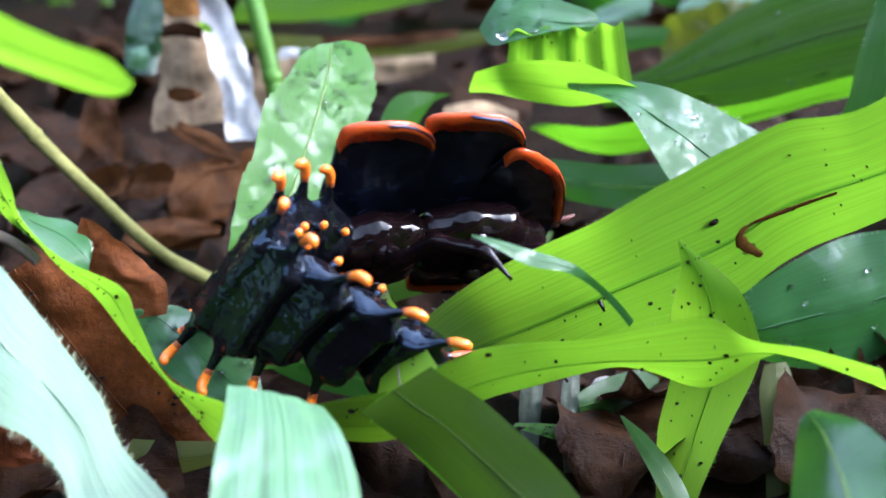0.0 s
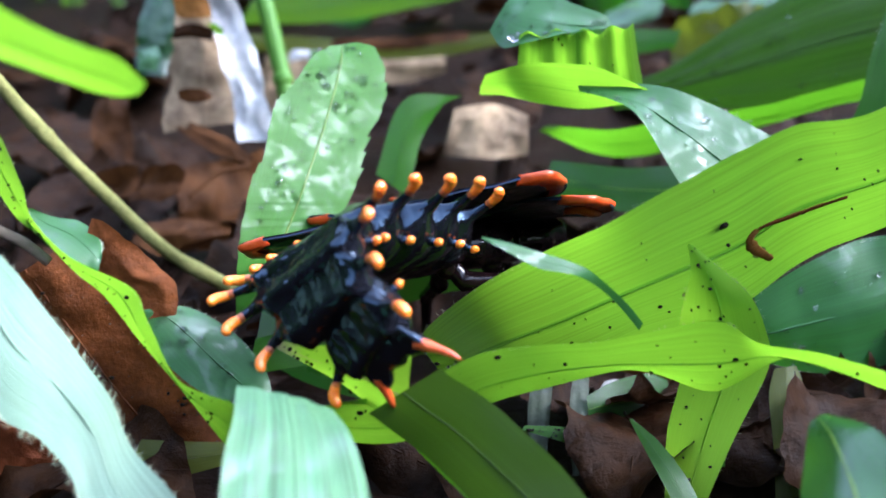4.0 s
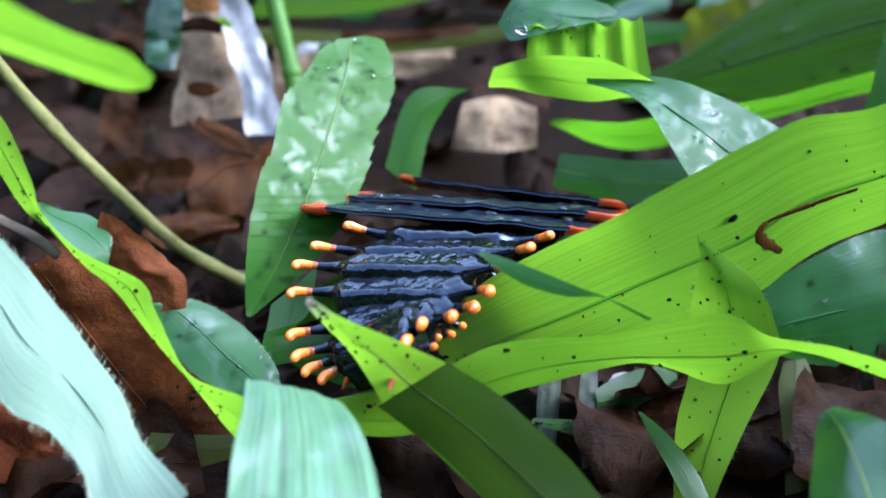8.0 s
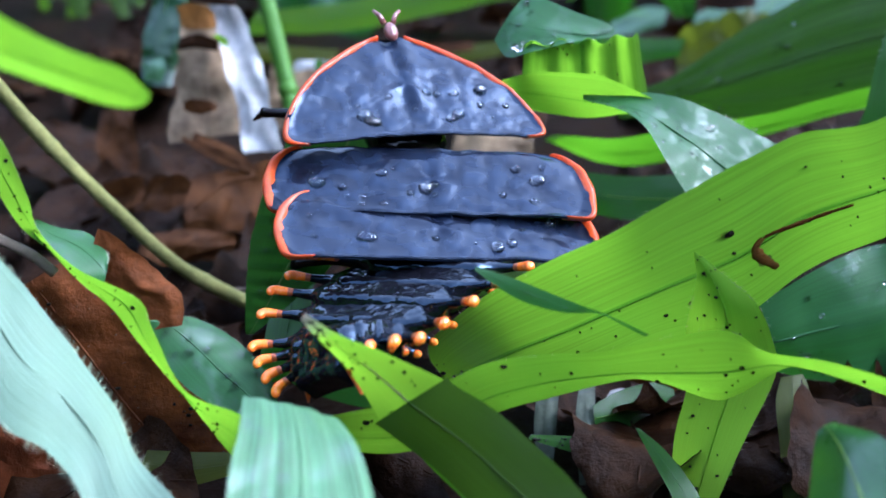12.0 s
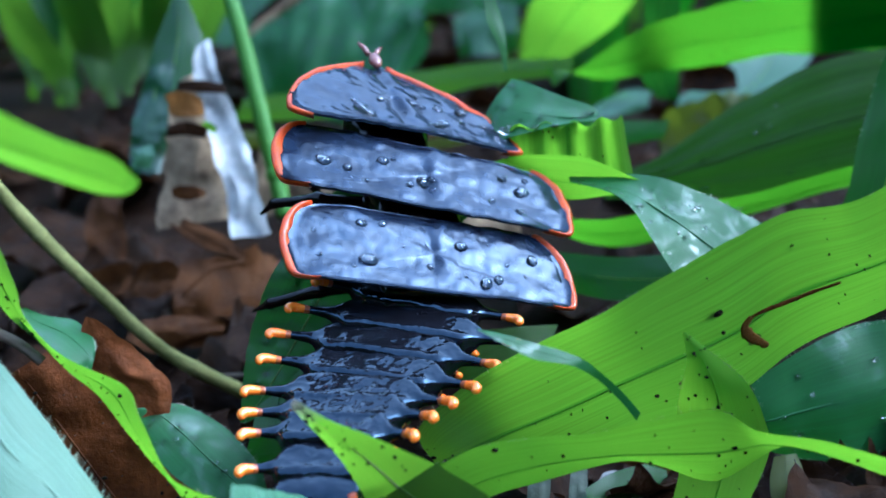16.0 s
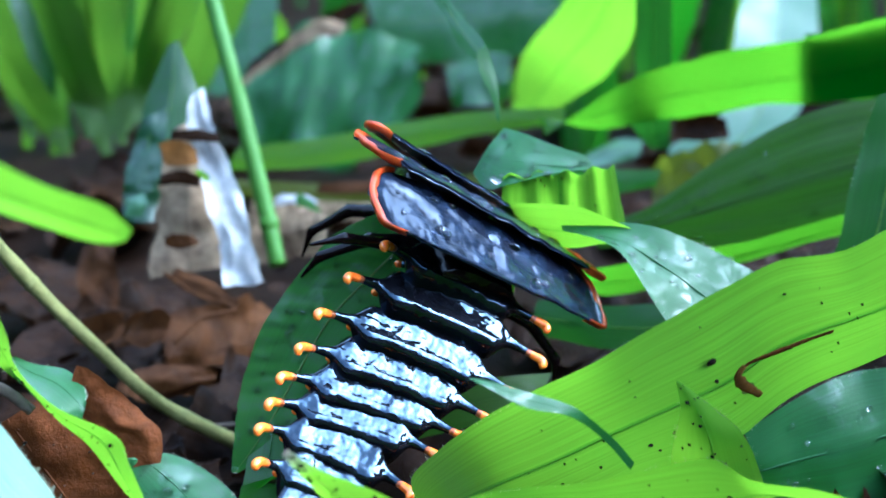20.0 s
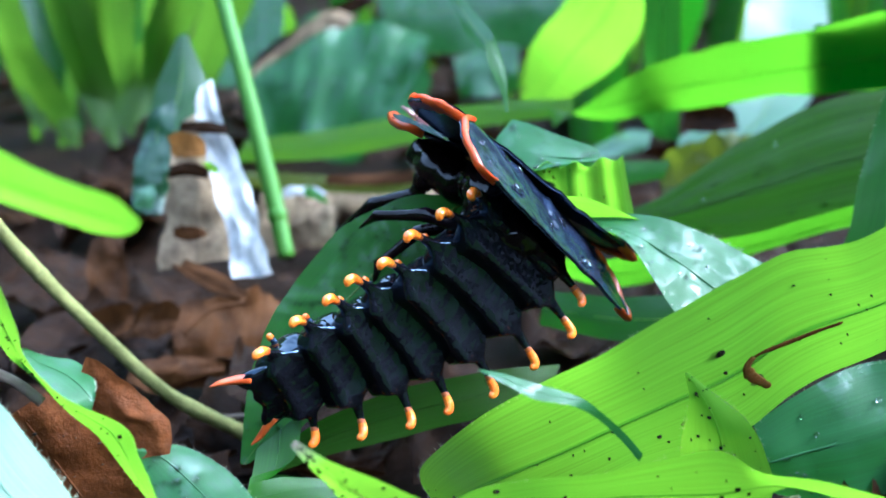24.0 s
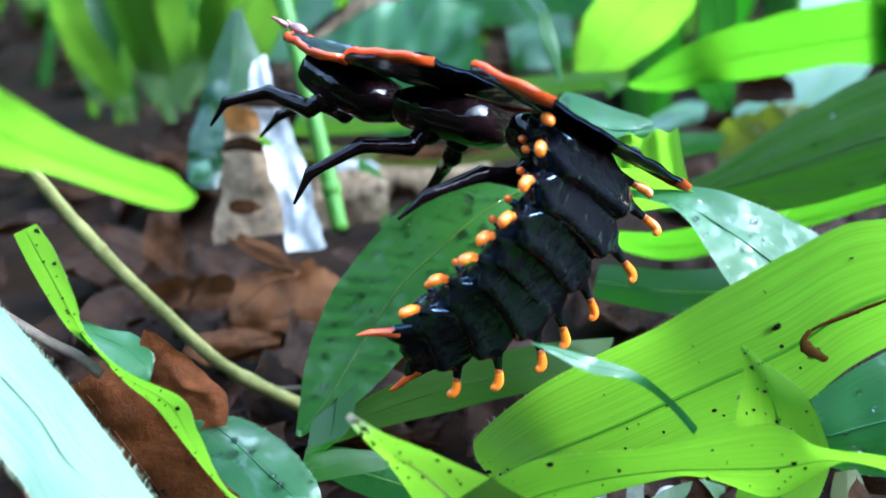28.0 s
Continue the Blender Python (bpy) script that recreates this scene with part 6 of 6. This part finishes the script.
    stance(11.0, {0: (0.33, 77.44, 21.47, 38, 3, 4), 1: (0.19, 72.24, 18.16, 24, 1, -6), 2: (-0.73, 67.58, 17.04, 4, 5, 7), 3: (-1.51, 65.85, 16.70, 1, -3, -15), 4: (-2.89, 63.89, 16.51, 7, -10, -28), 5: (-4.05, 62.24, 16.19, 13, -13, -32), 6: (-4.87, 60.77, 15.63, 19, -14, -33), 7: (-5.67, 59.31, 15.08, 23, -18, -29), 8: (-5.93, 58.43, 14.99, 30, -25, -33), 9: (-6.49, 57.56, 14.98, 43, -32, -42), 10: (-6.74, 56.73, 14.94, 60, -35, -48), 11: (-6.26, 56.33, 14.53, 79, -26, -55)})
    stance(12.0, {0: (-2.72, 76.55, 23.04, 43, 5, 21), 1: (-1.17, 71.82, 18.93, 32, 5, 8), 2: (-0.68, 68.67, 17.05, 28, 7, 12), 3: (-1.33, 66.89, 16.11, 7, -1, -11), 4: (-2.74, 64.78, 15.86, 7, -8, -24), 5: (-4.00, 63.02, 15.69, 11, -10, -30), 6: (-4.94, 61.45, 15.19, 18, -12, -33), 7: (-5.73, 60.02, 14.59, 25, -17, -32), 8: (-6.14, 59.16, 14.61, 34, -23, -36), 9: (-6.53, 58.31, 14.63, 48, -29, -42), 10: (-6.78, 57.60, 14.44, 67, -32, -48), 11: (-6.33, 57.43, 14.08, 87, -28, -52)})
    stance(13.0, {0: (-3.35, 77.08, 23.47, 48, 11, 28), 1: (-1.51, 72.11, 19.11, 32, 13, 15), 2: (-0.70, 69.07, 17.31, 32, 13, 15), 3: (-1.13, 67.21, 16.03, 6, 4, -16), 4: (-2.41, 65.35, 16.07, 5, -3, -29), 5: (-3.81, 63.60, 15.97, 11, -4, -33), 6: (-5.08, 61.83, 15.25, 22, -5, -35), 7: (-6.06, 60.42, 14.46, 33, -10, -34), 8: (-6.54, 59.69, 14.21, 44, -16, -40), 9: (-6.93, 59.08, 13.93, 55, -20, -45), 10: (-7.38, 58.62, 13.66, 68, -26, -49), 11: (-7.03, 58.63, 13.27, 82, -24, -51)})
    stance(13.5, {0: (-4.60, 77.62, 24.21, 40, 13, 32), 1: (-2.15, 72.72, 19.94, 34, 14, 17), 2: (-1.08, 69.42, 17.64, 40, 15, 17), 3: (-1.41, 67.82, 16.15, 13, 6, -15), 4: (-2.65, 65.95, 15.88, 10, -0, -29), 5: (-4.04, 64.16, 15.68, 12, -2, -31), 6: (-5.10, 62.45, 15.03, 19, -3, -32), 7: (-6.04, 60.84, 14.32, 26, -8, -29), 8: (-6.36, 60.00, 14.07, 33, -13, -34), 9: (-6.74, 59.22, 13.85, 40, -18, -40), 10: (-7.01, 58.50, 13.63, 46, -23, -45), 11: (-6.55, 57.77, 13.61, 47, -24, -49)})
    stance(15.5, {0: (-3.58, 79.97, 25.87, 26, 17, 26), 1: (-1.51, 75.42, 22.58, 38, 16, 17), 2: (-1.07, 71.93, 18.90, 58, 17, 20), 3: (-1.90, 69.98, 16.86, 21, 11, -3), 4: (-2.69, 67.79, 16.22, 18, 6, -12), 5: (-3.80, 65.61, 15.87, 17, 3, -15), 6: (-4.62, 63.65, 15.50, 17, 1, -16), 7: (-5.61, 61.59, 15.16, 17, -2, -14), 8: (-6.09, 60.05, 15.15, 16, -5, -13), 9: (-6.57, 58.25, 14.89, 16, -10, -12), 10: (-6.90, 56.05, 14.20, 18, -11, -12), 11: (-7.28, 53.46, 13.31, 20, -12, -12)})
    stance(16.0, {0: (-2.73, 80.78, 27.05, 30, 17, 27), 1: (-0.81, 76.09, 23.44, 37, 17, 17), 2: (-0.53, 71.55, 19.73, 43, 16, 22), 3: (-1.28, 70.17, 17.86, 21, 13, -0), 4: (-1.91, 68.01, 17.09, 20, 7, -10), 5: (-3.04, 65.90, 16.53, 20, 3, -16), 6: (-3.82, 63.96, 15.92, 20, 1, -18), 7: (-4.83, 61.94, 15.44, 20, -2, -14), 8: (-5.32, 60.31, 15.15, 20, -4, -13), 9: (-5.72, 58.67, 14.82, 20, -5, -13), 10: (-6.12, 56.47, 13.97, 21, -5, -11), 11: (-6.49, 53.90, 12.95, 22, -5, -9)})
    stance(17.0, {0: (-1.58, 81.66, 28.86, 53, 16, 31), 1: (-0.01, 77.06, 23.81, 44, 18, 20), 2: (0.32, 72.58, 19.41, 48, 18, 23), 3: (-0.40, 71.43, 17.31, 33, 20, 13), 4: (-1.23, 69.79, 16.21, 32, 20, 11), 5: (-2.37, 68.39, 15.60, 29, 23, 10), 6: (-3.33, 67.25, 15.33, 27, 26, 14), 7: (-4.36, 65.94, 15.39, 24, 25, 11), 8: (-5.07, 64.45, 15.37, 23, 24, 10), 9: (-6.03, 62.71, 15.03, 25, 24, 14), 10: (-6.64, 60.80, 14.09, 30, 22, 26), 11: (-5.95, 58.32, 12.71, 32, 21, 29)})
    stance(18.0, {0: (-1.40, 81.88, 27.57, 47, 24, 40), 1: (1.35, 75.68, 23.43, 28, 27, 28), 2: (2.20, 71.90, 20.97, 37, 26, 29), 3: (1.64, 70.97, 19.74, 39, 29, 19), 4: (0.91, 69.69, 18.77, 40, 28, 15), 5: (-0.33, 68.60, 18.03, 40, 31, 14), 6: (-1.47, 67.58, 17.46, 40, 33, 15), 7: (-3.04, 66.34, 16.90, 39, 33, 13), 8: (-4.55, 64.79, 16.05, 39, 32, 12), 9: (-6.05, 62.88, 15.00, 37, 31, 10), 10: (-6.52, 60.68, 13.63, 36, 29, 10), 11: (-6.84, 58.23, 12.20, 34, 28, 11)})
    stance(19.0, {0: (0.62, 83.93, 26.52, 32, 31, 37), 1: (2.79, 77.91, 23.53, 22, 33, 29), 2: (3.76, 73.81, 21.48, 33, 31, 30), 3: (2.71, 72.51, 20.55, 42, 31, 18), 4: (1.69, 70.95, 19.23, 46, 29, 14), 5: (0.08, 69.47, 17.87, 47, 31, 12), 6: (-1.68, 68.22, 16.70, 49, 30, 16), 7: (-3.44, 67.04, 15.80, 48, 27, 17), 8: (-4.80, 65.68, 14.82, 46, 28, 15), 9: (-6.17, 64.23, 13.95, 43, 29, 13), 10: (-6.69, 62.25, 12.67, 39, 31, 9), 11: (-7.24, 59.82, 11.20, 36, 31, 8)})
    stance(20.0, {0: (1.33, 83.62, 24.97, 9, 34, 26), 1: (3.14, 78.40, 24.07, 13, 33, 25), 2: (3.63, 75.01, 22.29, 41, 31, 29), 3: (2.17, 73.72, 20.97, 44, 32, 17), 4: (0.99, 72.07, 19.43, 47, 29, 12), 5: (-0.66, 70.40, 17.76, 47, 28, 8), 6: (-2.08, 69.00, 16.44, 47, 27, 9), 7: (-3.48, 67.70, 15.50, 45, 25, 9), 8: (-4.56, 66.37, 14.69, 43, 24, 8), 9: (-5.61, 64.60, 13.63, 40, 28, 3), 10: (-6.21, 62.71, 12.42, 37, 31, 2), 11: (-6.98, 60.37, 10.97, 36, 32, 4)})
    stance(21.0, {0: (1.82, 85.30, 24.53, 6, 38, 26), 1: (3.60, 80.36, 23.63, 18, 38, 28), 2: (3.52, 76.82, 21.61, 51, 37, 33), 3: (1.53, 75.20, 20.22, 44, 38, 20), 4: (0.05, 73.43, 18.86, 45, 34, 16), 5: (-1.60, 71.76, 17.60, 44, 34, 14), 6: (-2.49, 70.42, 16.94, 41, 34, 14), 7: (-3.27, 69.19, 16.74, 37, 31, 11), 8: (-3.89, 67.65, 16.24, 37, 30, 9), 9: (-4.69, 65.98, 15.45, 39, 29, 14), 10: (-5.49, 64.13, 14.00, 45, 29, 27), 11: (-5.43, 61.93, 12.15, 49, 29, 32)})
    stance(21.5, {0: (1.93, 85.26, 24.51, 7, 40, 27), 1: (3.56, 80.25, 23.44, 23, 42, 29), 2: (3.00, 76.96, 21.37, 63, 40, 38), 3: (1.03, 75.34, 19.89, 50, 42, 24), 4: (-0.36, 73.70, 18.79, 48, 40, 20), 5: (-1.57, 72.24, 18.00, 45, 39, 17), 6: (-2.01, 70.99, 17.57, 43, 39, 19), 7: (-2.67, 69.78, 17.34, 42, 38, 17), 8: (-3.35, 68.20, 16.61, 44, 36, 15), 9: (-4.95, 66.38, 15.32, 49, 34, 18), 10: (-6.51, 64.80, 13.87, 56, 31, 30), 11: (-6.67, 62.81, 11.80, 58, 30, 35)})
    stance(23.5, {0: (1.79, 84.78, 25.53, 19, 28, 44), 1: (5.17, 79.83, 24.41, 7, 41, 32), 2: (6.11, 76.03, 23.26, 45, 45, 40), 3: (5.05, 74.43, 23.22, 68, 45, 33), 4: (3.98, 73.29, 22.02, 73, 44, 29), 5: (2.24, 72.29, 20.71, 76, 45, 26), 6: (0.05, 71.25, 19.17, 80, 49, 27), 7: (-2.28, 70.40, 18.13, 79, 50, 25), 8: (-3.98, 69.53, 17.19, 76, 50, 24), 9: (-6.04, 68.59, 16.35, 77, 52, 27), 10: (-8.10, 67.55, 15.26, 88, 53, 40), 11: (-10.13, 66.36, 14.14, 99, 60, 43)})
    stance(24.0, {0: (1.91, 82.90, 26.34, 18, 25, 41), 1: (5.37, 77.86, 25.29, 7, 39, 33), 2: (6.50, 74.28, 23.84, 47, 43, 42), 3: (5.62, 72.83, 23.52, 78, 44, 37), 4: (4.47, 71.93, 22.15, 83, 44, 34), 5: (2.43, 71.20, 20.71, 88, 48, 33), 6: (0.37, 70.40, 19.23, 91, 52, 34), 7: (-1.98, 69.81, 18.40, 91, 56, 33), 8: (-3.83, 69.09, 17.59, 89, 60, 33), 9: (-6.23, 68.27, 16.93, 95, 63, 38), 10: (-8.67, 67.47, 16.17, 114, 60, 53), 11: (-11.14, 66.89, 15.43, 132, 57, 60)})
    stance(25.0, {0: (2.40, 82.98, 27.08, 19, 29, 48), 1: (6.23, 77.87, 25.29, 19, 42, 41), 2: (6.56, 74.17, 23.30, 61, 47, 49), 3: (5.60, 72.55, 23.08, 95, 48, 46), 4: (3.93, 71.72, 21.78, 103, 50, 44), 5: (2.57, 71.15, 20.81, 106, 53, 44), 6: (1.56, 70.48, 19.76, 106, 58, 43), 7: (0.57, 70.11, 19.45, 101, 60, 38), 8: (-0.13, 69.70, 19.09, 98, 60, 35), 9: (-1.00, 69.28, 18.80, 98, 60, 36), 10: (-2.03, 68.84, 18.27, 109, 56, 49), 11: (-2.97, 68.33, 17.76, 110, 55, 53)})
    stance(26.0, {0: (1.81, 81.96, 27.96, 34, 30, 49), 1: (5.48, 76.68, 25.49, 18, 43, 44), 2: (6.23, 73.09, 23.45, 60, 48, 52), 3: (5.20, 71.57, 23.38, 82, 51, 51), 4: (4.52, 70.52, 22.54, 85, 50, 48), 5: (3.98, 69.69, 21.94, 89, 51, 48), 6: (3.63, 68.81, 21.15, 96, 51, 48), 7: (2.65, 68.20, 20.47, 102, 48, 44), 8: (1.17, 67.59, 19.04, 108, 48, 36), 9: (-1.36, 67.52, 17.66, 120, 51, 36), 10: (-3.91, 67.72, 16.56, 139, 55, 51), 11: (-5.93, 67.82, 15.71, 150, 56, 63)})
    stance(26.5, {0: (1.72, 81.10, 28.13, 23, 30, 42), 1: (5.75, 75.69, 26.40, 12, 39, 43), 2: (7.40, 72.08, 24.29, 52, 45, 52), 3: (6.89, 70.20, 24.43, 69, 46, 49), 4: (6.65, 69.14, 23.59, 79, 45, 46), 5: (6.19, 68.30, 22.76, 91, 46, 44), 6: (5.09, 67.60, 21.56, 107, 48, 46), 7: (3.48, 67.37, 20.62, 115, 47, 41), 8: (1.47, 67.29, 19.24, 120, 50, 35), 9: (-0.62, 67.50, 18.24, 126, 56, 37), 10: (-2.93, 67.65, 17.12, 140, 56, 51), 11: (-5.27, 67.78, 16.24, 146, 57, 58)})
    stance(27.0, {0: (-0.18, 78.64, 29.39, 16, 25, 39), 1: (4.15, 73.46, 28.20, 8, 32, 45), 2: (6.95, 69.84, 26.31, 41, 37, 50), 3: (6.58, 68.15, 26.12, 65, 39, 50), 4: (6.62, 67.25, 25.13, 81, 38, 47), 5: (5.95, 66.52, 23.82, 97, 41, 46), 6: (4.57, 66.04, 22.31, 113, 44, 48), 7: (2.96, 65.98, 21.32, 120, 47, 45), 8: (1.40, 65.85, 20.07, 122, 53, 41), 9: (-0.65, 65.88, 19.14, 128, 58, 45), 10: (-2.87, 65.83, 18.04, 141, 55, 57), 11: (-5.52, 65.76, 17.16, 150, 56, 67)})
    stance(27.5, {0: (-5.20, 77.99, 31.43, 25, 17, 62), 1: (0.65, 74.37, 29.76, 9, 23, 62), 2: (6.30, 69.63, 27.33, 33, 32, 53), 3: (6.42, 68.08, 26.95, 61, 35, 53), 4: (6.52, 67.10, 25.67, 81, 35, 51), 5: (5.70, 66.32, 24.04, 100, 39, 51), 6: (4.14, 65.79, 22.37, 116, 44, 53), 7: (2.79, 65.65, 21.46, 121, 48, 50), 8: (1.32, 65.38, 20.25, 123, 54, 47), 9: (-0.66, 65.24, 19.32, 130, 59, 50), 10: (-2.82, 65.08, 18.28, 141, 55, 59), 11: (-5.52, 64.98, 17.47, 150, 57, 67)})
    stance(28.0, {0: (-7.95, 77.32, 31.91, 21, 15, 64), 1: (-1.78, 73.82, 30.62, 7, 20, 61), 2: (5.16, 68.78, 28.91, 22, 28, 53), 3: (5.48, 67.27, 28.64, 52, 31, 54), 4: (5.80, 66.30, 27.28, 75, 32, 52), 5: (5.00, 65.43, 25.33, 96, 37, 53), 6: (3.57, 64.79, 23.44, 113, 41, 57), 7: (2.26, 64.41, 22.16, 118, 47, 55), 8: (1.17, 64.03, 20.97, 120, 52, 51), 9: (-0.80, 63.74, 19.88, 128, 57, 52), 10: (-2.79, 63.54, 18.85, 143, 54, 63), 11: (-5.34, 63.48, 18.11, 153, 54, 69)})
    for k, seg in enumerate(SEGMENTS):
        walk(seg, [(t, rows[k]) for t, rows in STANCES])
    # the legs: spread at the climb, hanging where the larva rears up, always stepping a little
    swing = ((0.0, 42), (3.5, 40), (5.5, 34), (9.0, 25), (13.0, 34), (16.0, 42), (17.6, 28), (19.0, 4), (21.5, 14), (23.5, 66), (26.0, 82), (27.0, 58), (28.0, 34))
    for n, (leg, side, kind) in enumerate(LEGS):
        root = Matrix.Translation(Vector((side * 1.9, 0.3, -2.2)) * MM)
        rows = []
        for k in range(29):
            down = float(np.interp(k, [s[0] for s in swing], [s[1] for s in swing]))
            ahead = float(np.interp(k, (0, 3.5, 6, 21, 24, 26.5, 28), (52, 50, 14, 12, 14, 26, 58)))
            down += float(np.interp(k, (12, 14, 21.5, 23) if kind == 0 else (18, 20, 21.5, 23), (0, 1, 1, 0))) * (45, 40, 0)[kind]
            climb = float(np.interp(k, (12, 16, 21, 23), (0, 1, 1, 0)))
            late = float(np.interp(k, (24, 26.5), (0, 1)))
            step = 9 * math.sin(1.9 * k + 2.1 * n) + ahead * ((1.1, 0.75, 0.3)[kind] * (1 - late) + (1.1, 0.3, -0.2)[kind] * late) + climb * (4, -18, -40)[kind]
            rows.append((float(k), root @ pose(0, 0, 0, 0, side * (down + 5 * math.sin(1.3 * k + n)), side * step)))
        walk(leg, rows)
    early, late = perch_poses()
    lean = late[0] @ pose(0, 0, 0, 0, 3, 0)
    blend = [e.lerp(l, 0.35) for e, l in zip(early, late)]
    for e, l, m in zip(early, late, blend):
        m.translation = e.translation.lerp(l.translation, 0.35)
    blend = [Matrix.LocRotScale(m.translation, e.to_quaternion().slerp(l.to_quaternion(), 0.35), None) for e, l, m in zip(early, late, blend)]
    walk(PERCH, [(0.0, early[0]), (9.0, early[0]), (12.0, blend[0]), (16.0, late[0]), (25.0, late[0]), (28.0, lean)])
    for k in range(1, LENGTHS):
        e, m, l = (s[0].inverted() @ s[k] for s in (early, blend, late))
        walk(PERCH_PIECES[k], [(0.0, e), (9.0, e), (12.0, m), (16.0, l), (28.0, l)])
    p = Matrix.Translation(Vector(BENT_AT) * MM)
    flat, steep = Vector((-5.2, -2.8, 6.7)), Vector((-2.2, 5.6, 7.6))
    turned = flat.rotation_difference(steep)
    lifted = p @ turned.to_matrix().to_4x4()
    low = p @ flat.rotation_difference(Vector((-5.5, 2.0, -1.6))).to_matrix().to_4x4()
    rising = p @ flat.rotation_difference(Vector((-6.4, -3.4, 2.6))).to_matrix().to_4x4()
    under = p @ flat.rotation_difference(Vector((-1.2, 8.0, 2.4))).to_matrix().to_4x4()
    walk(BENT_TIP, [(0.0, under), (1.2, under), (2.4, lifted), (3.5, lifted), (4.3, low), (4.9, rising), (5.4, p), (28.0, p)])
    c = Matrix.Translation(Vector(CURL_AT) * MM)
    edge_on = c @ Matrix.Rotation(radians(-48), 4, Vector((-0.86, -0.06, 0.5)))
    walk(CURL, [(0.0, c), (6.3, c), (7.6, edge_on), (13.2, edge_on), (15.4, c), (28.0, c)])


motions()
